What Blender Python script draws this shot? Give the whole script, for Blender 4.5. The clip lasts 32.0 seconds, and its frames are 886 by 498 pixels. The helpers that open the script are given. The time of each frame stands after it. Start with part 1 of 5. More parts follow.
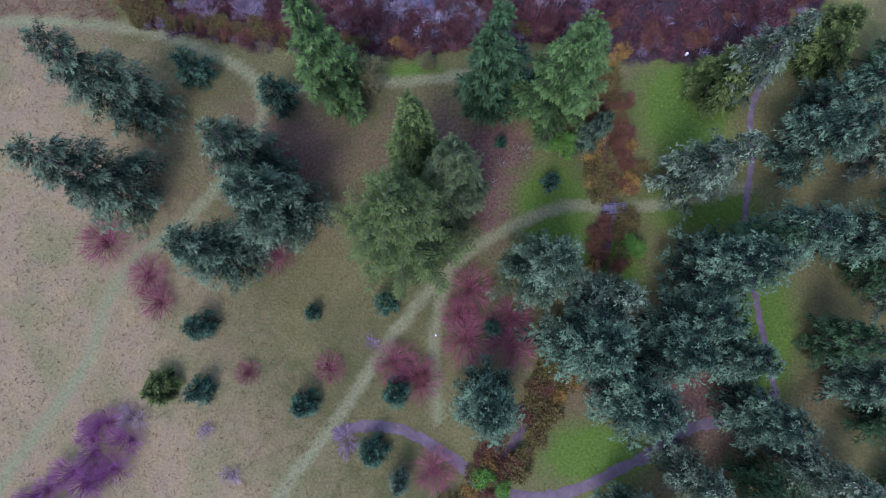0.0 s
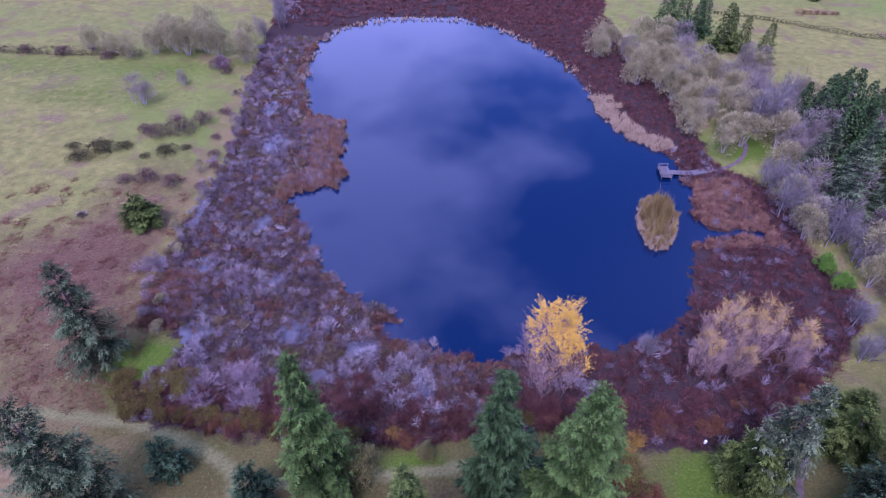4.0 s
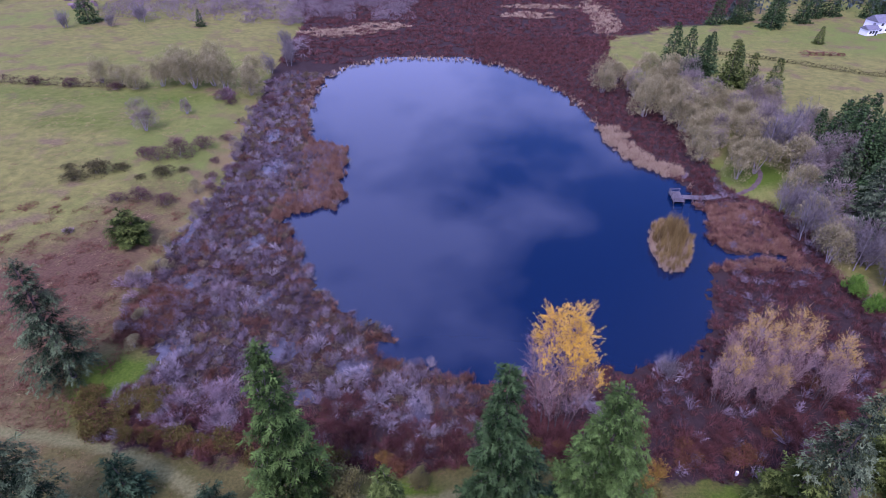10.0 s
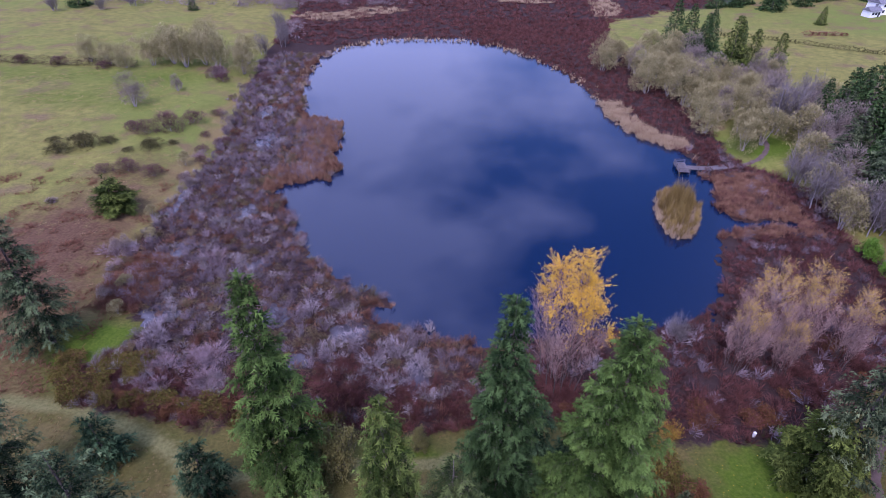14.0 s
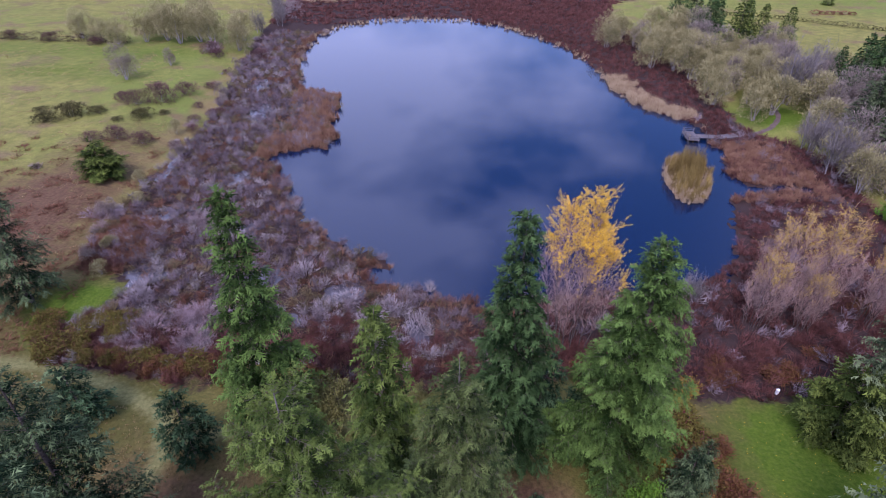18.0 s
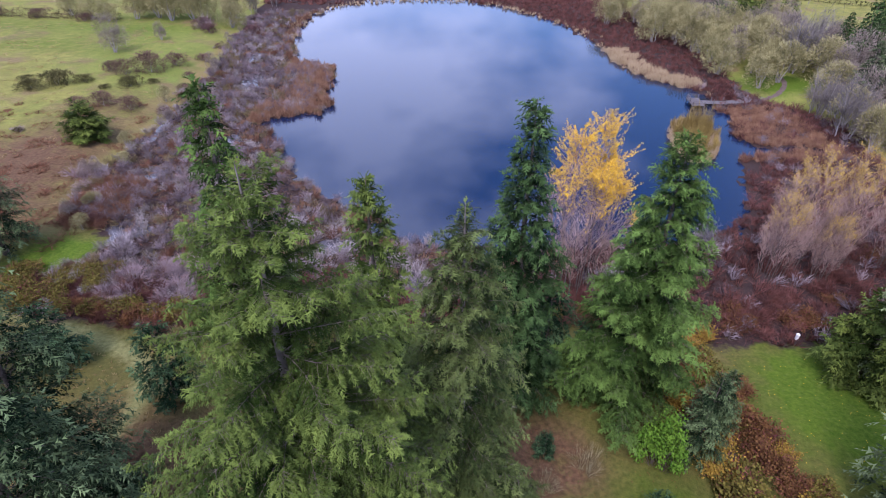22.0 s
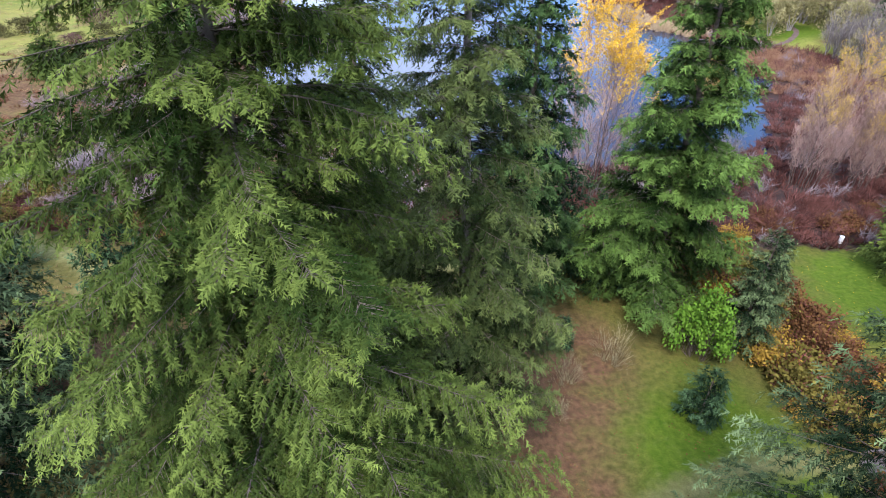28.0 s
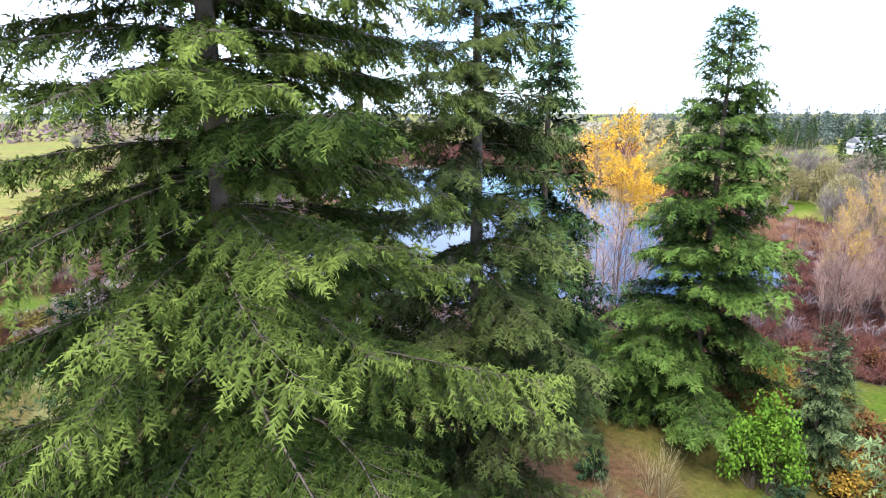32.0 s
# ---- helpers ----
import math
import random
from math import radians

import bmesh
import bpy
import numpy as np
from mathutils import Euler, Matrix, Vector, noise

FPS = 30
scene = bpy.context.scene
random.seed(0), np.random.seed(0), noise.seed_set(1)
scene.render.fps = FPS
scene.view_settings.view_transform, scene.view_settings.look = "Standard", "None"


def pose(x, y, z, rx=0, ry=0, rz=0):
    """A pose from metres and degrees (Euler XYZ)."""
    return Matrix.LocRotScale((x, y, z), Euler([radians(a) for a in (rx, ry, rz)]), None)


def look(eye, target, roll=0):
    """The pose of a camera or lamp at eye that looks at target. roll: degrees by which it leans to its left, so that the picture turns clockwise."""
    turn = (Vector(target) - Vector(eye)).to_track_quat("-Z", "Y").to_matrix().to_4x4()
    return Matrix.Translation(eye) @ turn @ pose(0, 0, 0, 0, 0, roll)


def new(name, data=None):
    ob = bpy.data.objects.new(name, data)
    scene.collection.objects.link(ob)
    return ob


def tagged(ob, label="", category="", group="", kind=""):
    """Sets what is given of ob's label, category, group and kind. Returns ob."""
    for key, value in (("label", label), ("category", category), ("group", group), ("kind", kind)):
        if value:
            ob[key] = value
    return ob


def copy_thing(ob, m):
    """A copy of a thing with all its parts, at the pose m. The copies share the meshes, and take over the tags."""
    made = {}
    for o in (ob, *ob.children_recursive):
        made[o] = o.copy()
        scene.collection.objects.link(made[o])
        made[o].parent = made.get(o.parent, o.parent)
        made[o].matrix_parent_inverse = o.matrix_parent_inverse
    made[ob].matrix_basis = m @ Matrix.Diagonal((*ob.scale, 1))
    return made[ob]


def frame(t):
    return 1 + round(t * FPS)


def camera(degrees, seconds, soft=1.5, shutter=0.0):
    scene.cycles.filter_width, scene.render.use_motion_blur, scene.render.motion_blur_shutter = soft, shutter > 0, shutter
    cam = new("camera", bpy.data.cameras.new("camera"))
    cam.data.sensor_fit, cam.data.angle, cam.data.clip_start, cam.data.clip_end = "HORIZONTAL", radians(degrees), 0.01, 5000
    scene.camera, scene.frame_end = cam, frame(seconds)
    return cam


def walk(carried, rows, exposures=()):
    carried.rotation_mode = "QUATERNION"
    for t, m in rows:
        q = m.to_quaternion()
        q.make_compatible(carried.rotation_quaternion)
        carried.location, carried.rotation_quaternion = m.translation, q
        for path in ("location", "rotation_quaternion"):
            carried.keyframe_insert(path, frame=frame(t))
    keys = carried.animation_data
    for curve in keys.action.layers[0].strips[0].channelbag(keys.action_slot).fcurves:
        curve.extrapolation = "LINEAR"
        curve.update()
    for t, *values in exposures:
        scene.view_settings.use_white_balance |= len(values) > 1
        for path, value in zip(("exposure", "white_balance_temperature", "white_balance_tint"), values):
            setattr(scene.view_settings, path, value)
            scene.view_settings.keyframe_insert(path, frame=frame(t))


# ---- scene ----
cam = camera(77.2, 32.0, soft=0.5)

# time, place, heading to the right of north (+y) and pitch: a drone that tilts up, sinks straight down, and tilts up again
PATH = [
    (0.0, -0.83, 1.14, 98.86, 0.19, -83.19),
    (0.5, -0.77, 0.67, 97.69, 0.11, -77.47),
    (1.0, -0.74, 0.25, 96.39, 0.45, -69.80),
    (1.5, -0.77, -0.07, 94.96, 0.90, -62.42),
    (2.0, -0.88, -0.30, 93.46, 0.91, -55.55),
    (2.5, -0.99, -0.49, 92.02, 0.78, -49.83),
    (3.0, -1.13, -0.57, 90.81, 0.69, -46.23),
    (3.5, -1.25, -0.56, 89.74, 0.70, -43.69),
    (4.0, -1.30, -0.47, 88.86, 0.69, -41.14),
    (4.5, -1.20, -0.37, 88.06, 0.69, -38.43),
    (6.5, 0.00, 0.00, 85.00, -0.00, -35.13),
    (7.0, 0.17, 0.08, 84.03, 0.05, -35.19),
    (7.5, 0.26, 0.11, 82.92, 0.06, -35.24),
    (8.0, 0.30, 0.12, 81.75, -0.29, -35.28),
    (8.5, 0.32, 0.09, 80.61, -0.43, -35.27),
    (9.0, 0.30, -0.00, 79.51, -0.45, -35.25),
    (9.5, 0.23, -0.05, 78.41, -0.48, -35.27),
    (10.0, 0.16, -0.09, 77.29, -0.24, -35.29),
    (10.5, 0.11, -0.06, 76.14, -0.13, -35.28),
    (11.0, 0.13, -0.02, 74.96, 0.10, -35.27),
    (11.5, 0.17, -0.06, 73.78, 0.11, -35.24),
    (12.0, 0.13, -0.20, 72.58, -0.29, -35.20),
    (12.5, 0.00, -0.43, 71.37, -0.37, -35.13),
    (13.0, -0.11, -0.54, 70.28, -0.18, -35.12),
    (13.5, -0.19, -0.52, 69.28, 0.10, -35.13),
    (14.0, -0.16, -0.47, 68.30, 0.12, -35.15),
    (14.5, -0.14, -0.45, 67.31, 0.06, -35.16),
    (16.5, -0.46, -0.79, 62.55, 0.40, -35.05),
    (17.0, -0.43, -0.74, 61.53, 0.40, -35.02),
    (17.5, -0.40, -0.68, 60.41, 0.24, -35.07),
    (18.0, -0.41, -0.61, 59.19, 0.17, -35.07),
    (18.5, -0.47, -0.62, 58.00, 0.16, -35.03),
    (19.0, -0.49, -0.68, 56.89, -0.18, -35.02),
    (19.5, -0.49, -0.76, 55.73, -0.36, -35.00),
    (20.0, -0.54, -0.92, 54.53, -0.26, -34.96),
    (20.5, -0.63, -1.18, 53.31, -0.13, -34.92),
    (21.0, -0.73, -1.37, 52.25, 0.35, -34.87),
    (21.5, -0.75, -1.56, 51.07, 0.48, -34.82),
    (22.0, -0.67, -1.73, 49.83, 0.51, -34.75),
    (22.5, -0.60, -1.87, 48.61, 0.39, -34.68),
    (23.0, -0.62, -1.97, 47.40, 0.07, -34.70),
    (23.5, -0.68, -2.02, 46.17, -0.18, -34.62),
    (24.0, -0.70, -2.01, 44.96, 0.32, -34.63),
    (24.5, -0.70, -1.94, 43.72, 0.30, -34.55),
    (25.0, -0.73, -1.89, 42.42, 0.29, -34.56),
    (25.5, -0.75, -1.87, 41.21, -0.06, -34.61),
    (27.5, -0.74, -1.99, 35.60, 1.06, -33.95),
    (28.0, -0.82, -1.95, 34.38, 1.09, -33.88),
    (28.5, -0.79, -1.88, 33.22, 1.07, -33.78),
    (29.0, -0.73, -1.83, 32.12, 0.39, -32.14),
    (29.5, -0.70, -1.80, 31.03, 0.19, -29.33),
    (30.0, -0.71, -1.82, 30.04, -0.07, -26.56),
    (30.5, -0.74, -1.82, 29.09, -0.15, -23.80),
    (31.0, -0.75, -1.78, 28.15, -0.05, -20.97),
    (31.5, -0.73, -1.70, 27.28, -0.04, -17.96),
    (32.0, -0.72, -1.61, 26.40, -0.02, -14.03),
]
EXPOSURES = [(0.0, 0.42, 4850, 44), (1.5, 0.8, 4950, 59), (3.0, 0.66, 4980, 67), (6.5, 0.26, 5090, 66), (14.0, 0.28, 5460, 50), (20.0, 0.5, 5780, 36), (26.0, 1.05, 6100, 20), (29.0, 1.3, 6300, 16), (32.0, 1.5, 6500, 14)]
walk(cam, [(t, pose(x, y, z, 90 + pitch, 0, -yaw)) for t, x, y, z, yaw, pitch in PATH], EXPOSURES)

# ---- sky and sun ----
SUN_UP, SUN_TURN = 56.0, 200.0
world = bpy.data.worlds.new("sky")
scene.world = world
world.use_nodes = True
wn, wl = world.node_tree.nodes, world.node_tree.links
wn.clear()
w_out = wn.new("ShaderNodeOutputWorld")
w_bg = wn.new("ShaderNodeBackground")
w_sky = wn.new("ShaderNodeTexSky")
w_sky.sky_type = "NISHITA"
w_sky.sun_disc = False
w_sky.sun_elevation, w_sky.sun_rotation = radians(SUN_UP), radians(SUN_TURN)
w_coord = wn.new("ShaderNodeTexCoord")
w_map = wn.new("ShaderNodeMapping")
w_map.inputs["Scale"].default_value = (1.0, 1.0, 2.2)
w_noise = wn.new("ShaderNodeTexNoise")
w_noise.inputs["Scale"].default_value = 2.3
w_noise.inputs["Detail"].default_value = 6.0
w_noise.inputs["Roughness"].default_value = 0.55
w_ramp = wn.new("ShaderNodeValToRGB")
w_ramp.color_ramp.elements[0].position, w_ramp.color_ramp.elements[1].position = 0.42, 0.60
w_sep = wn.new("ShaderNodeSeparateXYZ")
w_low = wn.new("ShaderNodeMapRange")  # the cloud closes towards the skyline
w_low.inputs[1].default_value, w_low.inputs[2].default_value = 0.18, 0.80
w_low.inputs[3].default_value, w_low.inputs[4].default_value = 1.0, 0.0
w_max = wn.new("ShaderNodeMath")
w_max.operation = "MAXIMUM"
w_mix = wn.new("ShaderNodeMixRGB")
w_mix.inputs[2].default_value = (14.6, 17.6, 22.6, 1)
wl.new(w_coord.outputs["Generated"], w_map.inputs[0])
wl.new(w_map.outputs[0], w_noise.inputs["Vector"])
w_bank = wn.new("ShaderNodeMath")  # a thicker bank of cloud to the west
w_bank.operation = "MULTIPLY_ADD"
w_bank.inputs[1].default_value = -0.42
wl.new(w_noise.outputs[0], w_bank.inputs[2])
wl.new(w_bank.outputs[0], w_ramp.inputs[0])
wl.new(w_coord.outputs["Generated"], w_sep.inputs[0])
wl.new(w_sep.outputs[2], w_low.inputs[0])
wl.new(w_sep.outputs[0], w_bank.inputs[0])
wl.new(w_ramp.outputs[0], w_max.inputs[0])
# a wide break in the cloud to the north, with wisps left in it
w_dot = wn.new("ShaderNodeVectorMath")
w_dot.operation = "DOT_PRODUCT"
w_dot.inputs[1].default_value = (0.15, 0.93, 0.36)
w_open = wn.new("ShaderNodeMapRange")
w_open.interpolation_type = "SMOOTHSTEP"
w_open.inputs[1].default_value, w_open.inputs[2].default_value = 0.84, 0.975
w_open.inputs[3].default_value, w_open.inputs[4].default_value = 1.0, 0.0
w_thin = wn.new("ShaderNodeMath")
w_thin.operation = "MULTIPLY"
wl.new(w_coord.outputs["Generated"], w_dot.inputs[0])
wl.new(w_dot.outputs["Value"], w_open.inputs[0])
wl.new(w_low.outputs[0], w_thin.inputs[0])
wl.new(w_open.outputs[0], w_thin.inputs[1])
wl.new(w_thin.outputs[0], w_max.inputs[1])
wl.new(w_max.outputs[0], w_mix.inputs[0])
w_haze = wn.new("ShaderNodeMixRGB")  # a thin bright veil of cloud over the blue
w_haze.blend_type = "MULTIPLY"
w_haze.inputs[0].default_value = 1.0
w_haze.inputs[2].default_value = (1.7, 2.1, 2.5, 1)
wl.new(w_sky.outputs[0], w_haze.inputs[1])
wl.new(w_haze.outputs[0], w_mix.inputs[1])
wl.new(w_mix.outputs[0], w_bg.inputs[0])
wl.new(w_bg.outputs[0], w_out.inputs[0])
w_bg.inputs[1].default_value = 0.068
sun_data = bpy.data.lights.new("sun", "SUN")
sun_data.energy, sun_data.angle, sun_data.color = 2.8, radians(18), (1.0, 0.95, 0.88)
sun = new("sun", sun_data)
sun.matrix_world = look((0, 0, 0), (-math.sin(radians(SUN_TURN)) * math.cos(radians(SUN_UP)), -math.cos(radians(SUN_TURN)) * math.cos(radians(SUN_UP)), -math.sin(radians(SUN_UP))))

# ---- materials ----
def material(name, low, high, rough=0.8, scale=3.0, bump=0.0, island=0.0, fine=0.0, spec=0.02, obvar=0.0, tone=0.0):
    """Two tones mixed by noise, by a finer noise, by the island (a leaf or twig) and by the object."""
    m = bpy.data.materials.new(name)
    m.use_nodes = True
    n, l = m.node_tree.nodes, m.node_tree.links
    b = n["Principled BSDF"]
    b.inputs["Roughness"].default_value = rough
    b.inputs["Specular IOR Level"].default_value = spec
    geo = n.new("ShaderNodeNewGeometry")
    no = n.new("ShaderNodeTexNoise")
    no.inputs["Scale"].default_value, no.inputs["Detail"].default_value = scale, 4
    l.new(geo.outputs["Position"], no.inputs["Vector"])
    fac = n.new("ShaderNodeMapRange")
    fac.inputs[1].default_value, fac.inputs[2].default_value = 0.3, 0.7
    l.new(no.outputs[0], fac.inputs[0])
    last = fac.outputs[0]
    def blend(other, amount):
        mx = n.new("ShaderNodeMix")
        mx.inputs[0].default_value = amount
        l.new(last, mx.inputs[2])
        l.new(other, mx.inputs[3])
        return mx.outputs[0]
    if fine:
        n2 = n.new("ShaderNodeTexNoise")
        n2.inputs["Scale"].default_value, n2.inputs["Detail"].default_value = scale * 14, 3
        l.new(geo.outputs["Position"], n2.inputs["Vector"])
        last = blend(n2.outputs[0], fine)
    if island:
        last = blend(geo.outputs["Random Per Island"], island)
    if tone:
        # stored tone: pale tips and painted inner shade, random on marsh bushes
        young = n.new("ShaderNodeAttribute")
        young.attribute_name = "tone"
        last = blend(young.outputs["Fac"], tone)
        # a power curve deepens the painted darks
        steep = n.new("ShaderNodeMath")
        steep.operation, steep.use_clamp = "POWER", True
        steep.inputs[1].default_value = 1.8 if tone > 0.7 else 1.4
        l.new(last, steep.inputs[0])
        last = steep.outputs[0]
    if obvar:
        oi = n.new("ShaderNodeObjectInfo")
        last = blend(oi.outputs["Random"], obvar)
    mix = n.new("ShaderNodeMixRGB")
    mix.inputs[1].default_value, mix.inputs[2].default_value = (*low, 1), (*high, 1)
    l.new(last, mix.inputs[0])
    l.new(mix.outputs[0], b.inputs["Base Color"])
    if bump:
        bp = n.new("ShaderNodeBump")
        bp.inputs["Strength"].default_value = bump
        bp.inputs["Distance"].default_value = 0.1
        l.new(no.outputs[0], bp.inputs["Height"])
        l.new(bp.outputs[0], b.inputs["Normal"])
    return m

M_BARK = material("fir_bark", (0.05, 0.04, 0.035), (0.16, 0.13, 0.11), 0.9, 4, 0.6)
M_GREYBARK = material("grey_bark", (0.16, 0.14, 0.14), (0.38, 0.35, 0.34), 0.9, 5, 0.3, island=0.3)
# needles: low tones hold painted crown shade, high tones the pale young tips
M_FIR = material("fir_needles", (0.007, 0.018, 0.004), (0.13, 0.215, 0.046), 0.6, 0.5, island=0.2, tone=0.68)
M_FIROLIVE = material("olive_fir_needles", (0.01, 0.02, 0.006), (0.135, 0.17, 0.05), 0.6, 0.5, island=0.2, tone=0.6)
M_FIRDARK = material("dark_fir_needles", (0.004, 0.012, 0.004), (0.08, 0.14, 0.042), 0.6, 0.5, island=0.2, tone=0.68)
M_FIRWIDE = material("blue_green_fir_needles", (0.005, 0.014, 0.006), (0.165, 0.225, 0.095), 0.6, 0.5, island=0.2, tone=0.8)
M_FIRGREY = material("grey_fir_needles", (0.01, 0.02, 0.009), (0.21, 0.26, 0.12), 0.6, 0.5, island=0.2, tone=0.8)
M_TRUNKGREY = material("grey_trunk_bark", (0.065, 0.055, 0.048), (0.2, 0.175, 0.155), 0.9, 3, 0.6, fine=0.4)
M_POPTWIG = material("pinkish_brown_poplar_twigs", (0.14, 0.085, 0.072), (0.48, 0.33, 0.28), 0.9, 0.5, island=0.4)
M_RUSTLEAF = material("rusty_red_leaves", (0.05, 0.026, 0.014), (0.19, 0.095, 0.036), 0.7, 0.5, island=0.6)
M_GRASS = material("lawn_grass_blades", (0.024, 0.05, 0.006), (0.082, 0.112, 0.016), 0.8, 0.2, island=0.5)
# paler, greyer far woods: bare trees in the mix, plus distance haze put in
M_FARWOOD = material("hazy_far_mixed_wood", (0.1, 0.12, 0.115), (0.2, 0.22, 0.21), 0.8, 0.02, island=0.4)
M_FARFIR = material("hazy_far_fir_needles", (0.03, 0.045, 0.036), (0.115, 0.145, 0.115), 0.8, 0.05, island=0.4)
M_ALDER = material("alder_twigs", (0.06, 0.052, 0.05), (0.27, 0.235, 0.215), 0.85, 0.3, island=0.55)
M_MAGENTA = material("magenta_twigs", (0.1, 0.022, 0.055), (0.4, 0.17, 0.26), 0.85, 0.4, island=0.5)
M_DARKSCRUB = material("dark_purple_scrub", (0.0700, 0.0450, 0.0470), (0.2800, 0.2000, 0.2000), 0.85, 0.1, island=0.55)
M_RUSSET = material("russet_scrub", (0.07, 0.03, 0.02), (0.26, 0.13, 0.075), 0.85, 0.55, island=0.3)
M_OLIVE = material("olive_leaves", (0.055, 0.06, 0.018), (0.20, 0.185, 0.06), 0.7, 0.5, island=0.55)
M_BRAMBLEOLIVE = material("olive_brown_scrub", (0.06, 0.05, 0.025), (0.25, 0.20, 0.10), 0.85, 0.3, island=0.55)
M_GOLDEN = material("golden_brown_leaves", (0.11, 0.07, 0.014), (0.4, 0.255, 0.045), 0.7, 0.6, island=0.6)
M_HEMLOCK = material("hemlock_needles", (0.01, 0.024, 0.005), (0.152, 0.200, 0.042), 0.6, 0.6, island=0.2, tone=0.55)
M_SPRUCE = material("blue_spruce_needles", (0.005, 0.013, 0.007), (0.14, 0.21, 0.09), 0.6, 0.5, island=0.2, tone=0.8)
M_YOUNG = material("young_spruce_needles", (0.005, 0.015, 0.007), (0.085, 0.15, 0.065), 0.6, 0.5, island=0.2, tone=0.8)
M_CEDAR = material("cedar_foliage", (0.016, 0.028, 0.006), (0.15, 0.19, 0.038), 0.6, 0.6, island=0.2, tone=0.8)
M_LEAFGREEN = material("laurel_leaves", (0.04, 0.10, 0.012), (0.14, 0.26, 0.03), 0.45, 0.8, island=0.5)
M_YELLOW = material("yellow_autumn_leaves", (0.5, 0.27, 0.02), (0.82, 0.53, 0.06), 0.6, 1.0, island=0.6)
M_OCHRE = material("ochre_autumn_leaves", (0.36, 0.23, 0.04), (0.6, 0.42, 0.09), 0.6, 1.0, island=0.6)
M_REDSHRUB = material("red_dogwood_twigs", (0.11, 0.032, 0.036), (0.33, 0.115, 0.105), 0.8, 0.8, island=0.5)
M_PURPLETWIG = material("purple_grey_twigs", (0.060, 0.040, 0.042), (0.45, 0.335, 0.34), 0.85, 0.55, island=0.3)
M_GREYTWIG = material("bleached_grey_twigs", (0.10, 0.08, 0.08), (0.54, 0.465, 0.465), 0.85, 0.55, island=0.3)
M_REED = material("rusty_reeds", (0.15, 0.075, 0.045), (0.36, 0.21, 0.13), 0.85, 0.55, island=0.3)
M_PALEREED = material("pale_reeds", (0.27, 0.19, 0.11), (0.52, 0.40, 0.25), 0.85, 0.3, island=0.5)
M_WINE = material("wine_red_meadowsweet", (0.03, 0.013, 0.011), (0.2, 0.088, 0.072), 0.85, 0.55, island=0.3)
# twigs of rounded crowns: tone adds painted shade inside the lobes
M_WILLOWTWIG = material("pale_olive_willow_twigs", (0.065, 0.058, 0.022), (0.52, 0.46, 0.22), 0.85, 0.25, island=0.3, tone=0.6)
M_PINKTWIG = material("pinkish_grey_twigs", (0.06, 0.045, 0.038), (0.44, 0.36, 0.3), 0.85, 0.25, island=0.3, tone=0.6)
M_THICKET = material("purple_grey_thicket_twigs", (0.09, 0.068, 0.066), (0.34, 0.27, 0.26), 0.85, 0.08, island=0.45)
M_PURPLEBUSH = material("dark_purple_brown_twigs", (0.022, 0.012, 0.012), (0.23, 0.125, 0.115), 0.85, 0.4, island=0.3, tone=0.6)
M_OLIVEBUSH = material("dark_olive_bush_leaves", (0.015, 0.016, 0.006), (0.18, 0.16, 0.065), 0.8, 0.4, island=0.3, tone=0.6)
M_BEIGETWIG = material("willow_twigs", (0.12, 0.10, 0.055), (0.40, 0.35, 0.21), 0.85, 0.5, island=0.55)
M_BRAMBLE = material("bramble_leaves", (0.028, 0.026, 0.007), (0.18, 0.15, 0.034), 0.7, 0.5, island=0.6)
M_DRYGRASS = material("dry_grass_blades", (0.1900, 0.1350, 0.0600), (0.4000, 0.3000, 0.1500), 0.85, 0.3, island=0.5)
M_MPURPLE = material("purple_grey_marsh_twigs", (0.035, 0.025, 0.028), (0.37, 0.295, 0.31), 0.85, 0.16, island=0.25, tone=0.6)
M_MGREY = material("silver_grey_marsh_twigs", (0.06, 0.048, 0.046), (0.45, 0.39, 0.375), 0.85, 0.16, island=0.25, tone=0.6)
M_MRUST = material("rusty_marsh_twigs", (0.04, 0.016, 0.011), (0.27, 0.135, 0.085), 0.85, 0.16, island=0.25, tone=0.6)
M_MOLIVE = material("olive_brown_marsh_twigs", (0.04, 0.032, 0.016), (0.29, 0.225, 0.12), 0.85, 0.16, island=0.25, tone=0.6)
M_MWINE = material("wine_red_marsh_twigs", (0.018, 0.007, 0.007), (0.24, 0.108, 0.092), 0.85, 0.16, island=0.25, tone=0.6)
M_MISLAND = material("tan_olive_island_scrub", (0.08, 0.052, 0.016), (0.46, 0.335, 0.11), 0.8, 0.16, island=0.25, tone=0.6)
M_TIMBER = material("weathered_deck_timber", (0.08, 0.07, 0.07), (0.17, 0.15, 0.15), 0.8, 3, 0.2, obvar=0.4)
M_WHITE = material("white_paint", (0.72, 0.72, 0.72), (0.82, 0.82, 0.82), 0.5, 3)
M_ROOF = material("grey_roof", (0.12, 0.12, 0.13), (0.22, 0.22, 0.23), 0.8, 2)
M_GLASSDARK = material("dark_window_glass", (0.02, 0.025, 0.03), (0.04, 0.045, 0.05), 0.1, 2, spec=0.5)
M_GRAVEL = material("path_gravel", (0.07, 0.05, 0.042), (0.155, 0.118, 0.102), 0.9, 0.8, 0.3, fine=0.5)
M_MUD = material("creek_mud", (0.05, 0.035, 0.03), (0.12, 0.09, 0.07), 0.35, 0.8, 0.3, fine=0.4)

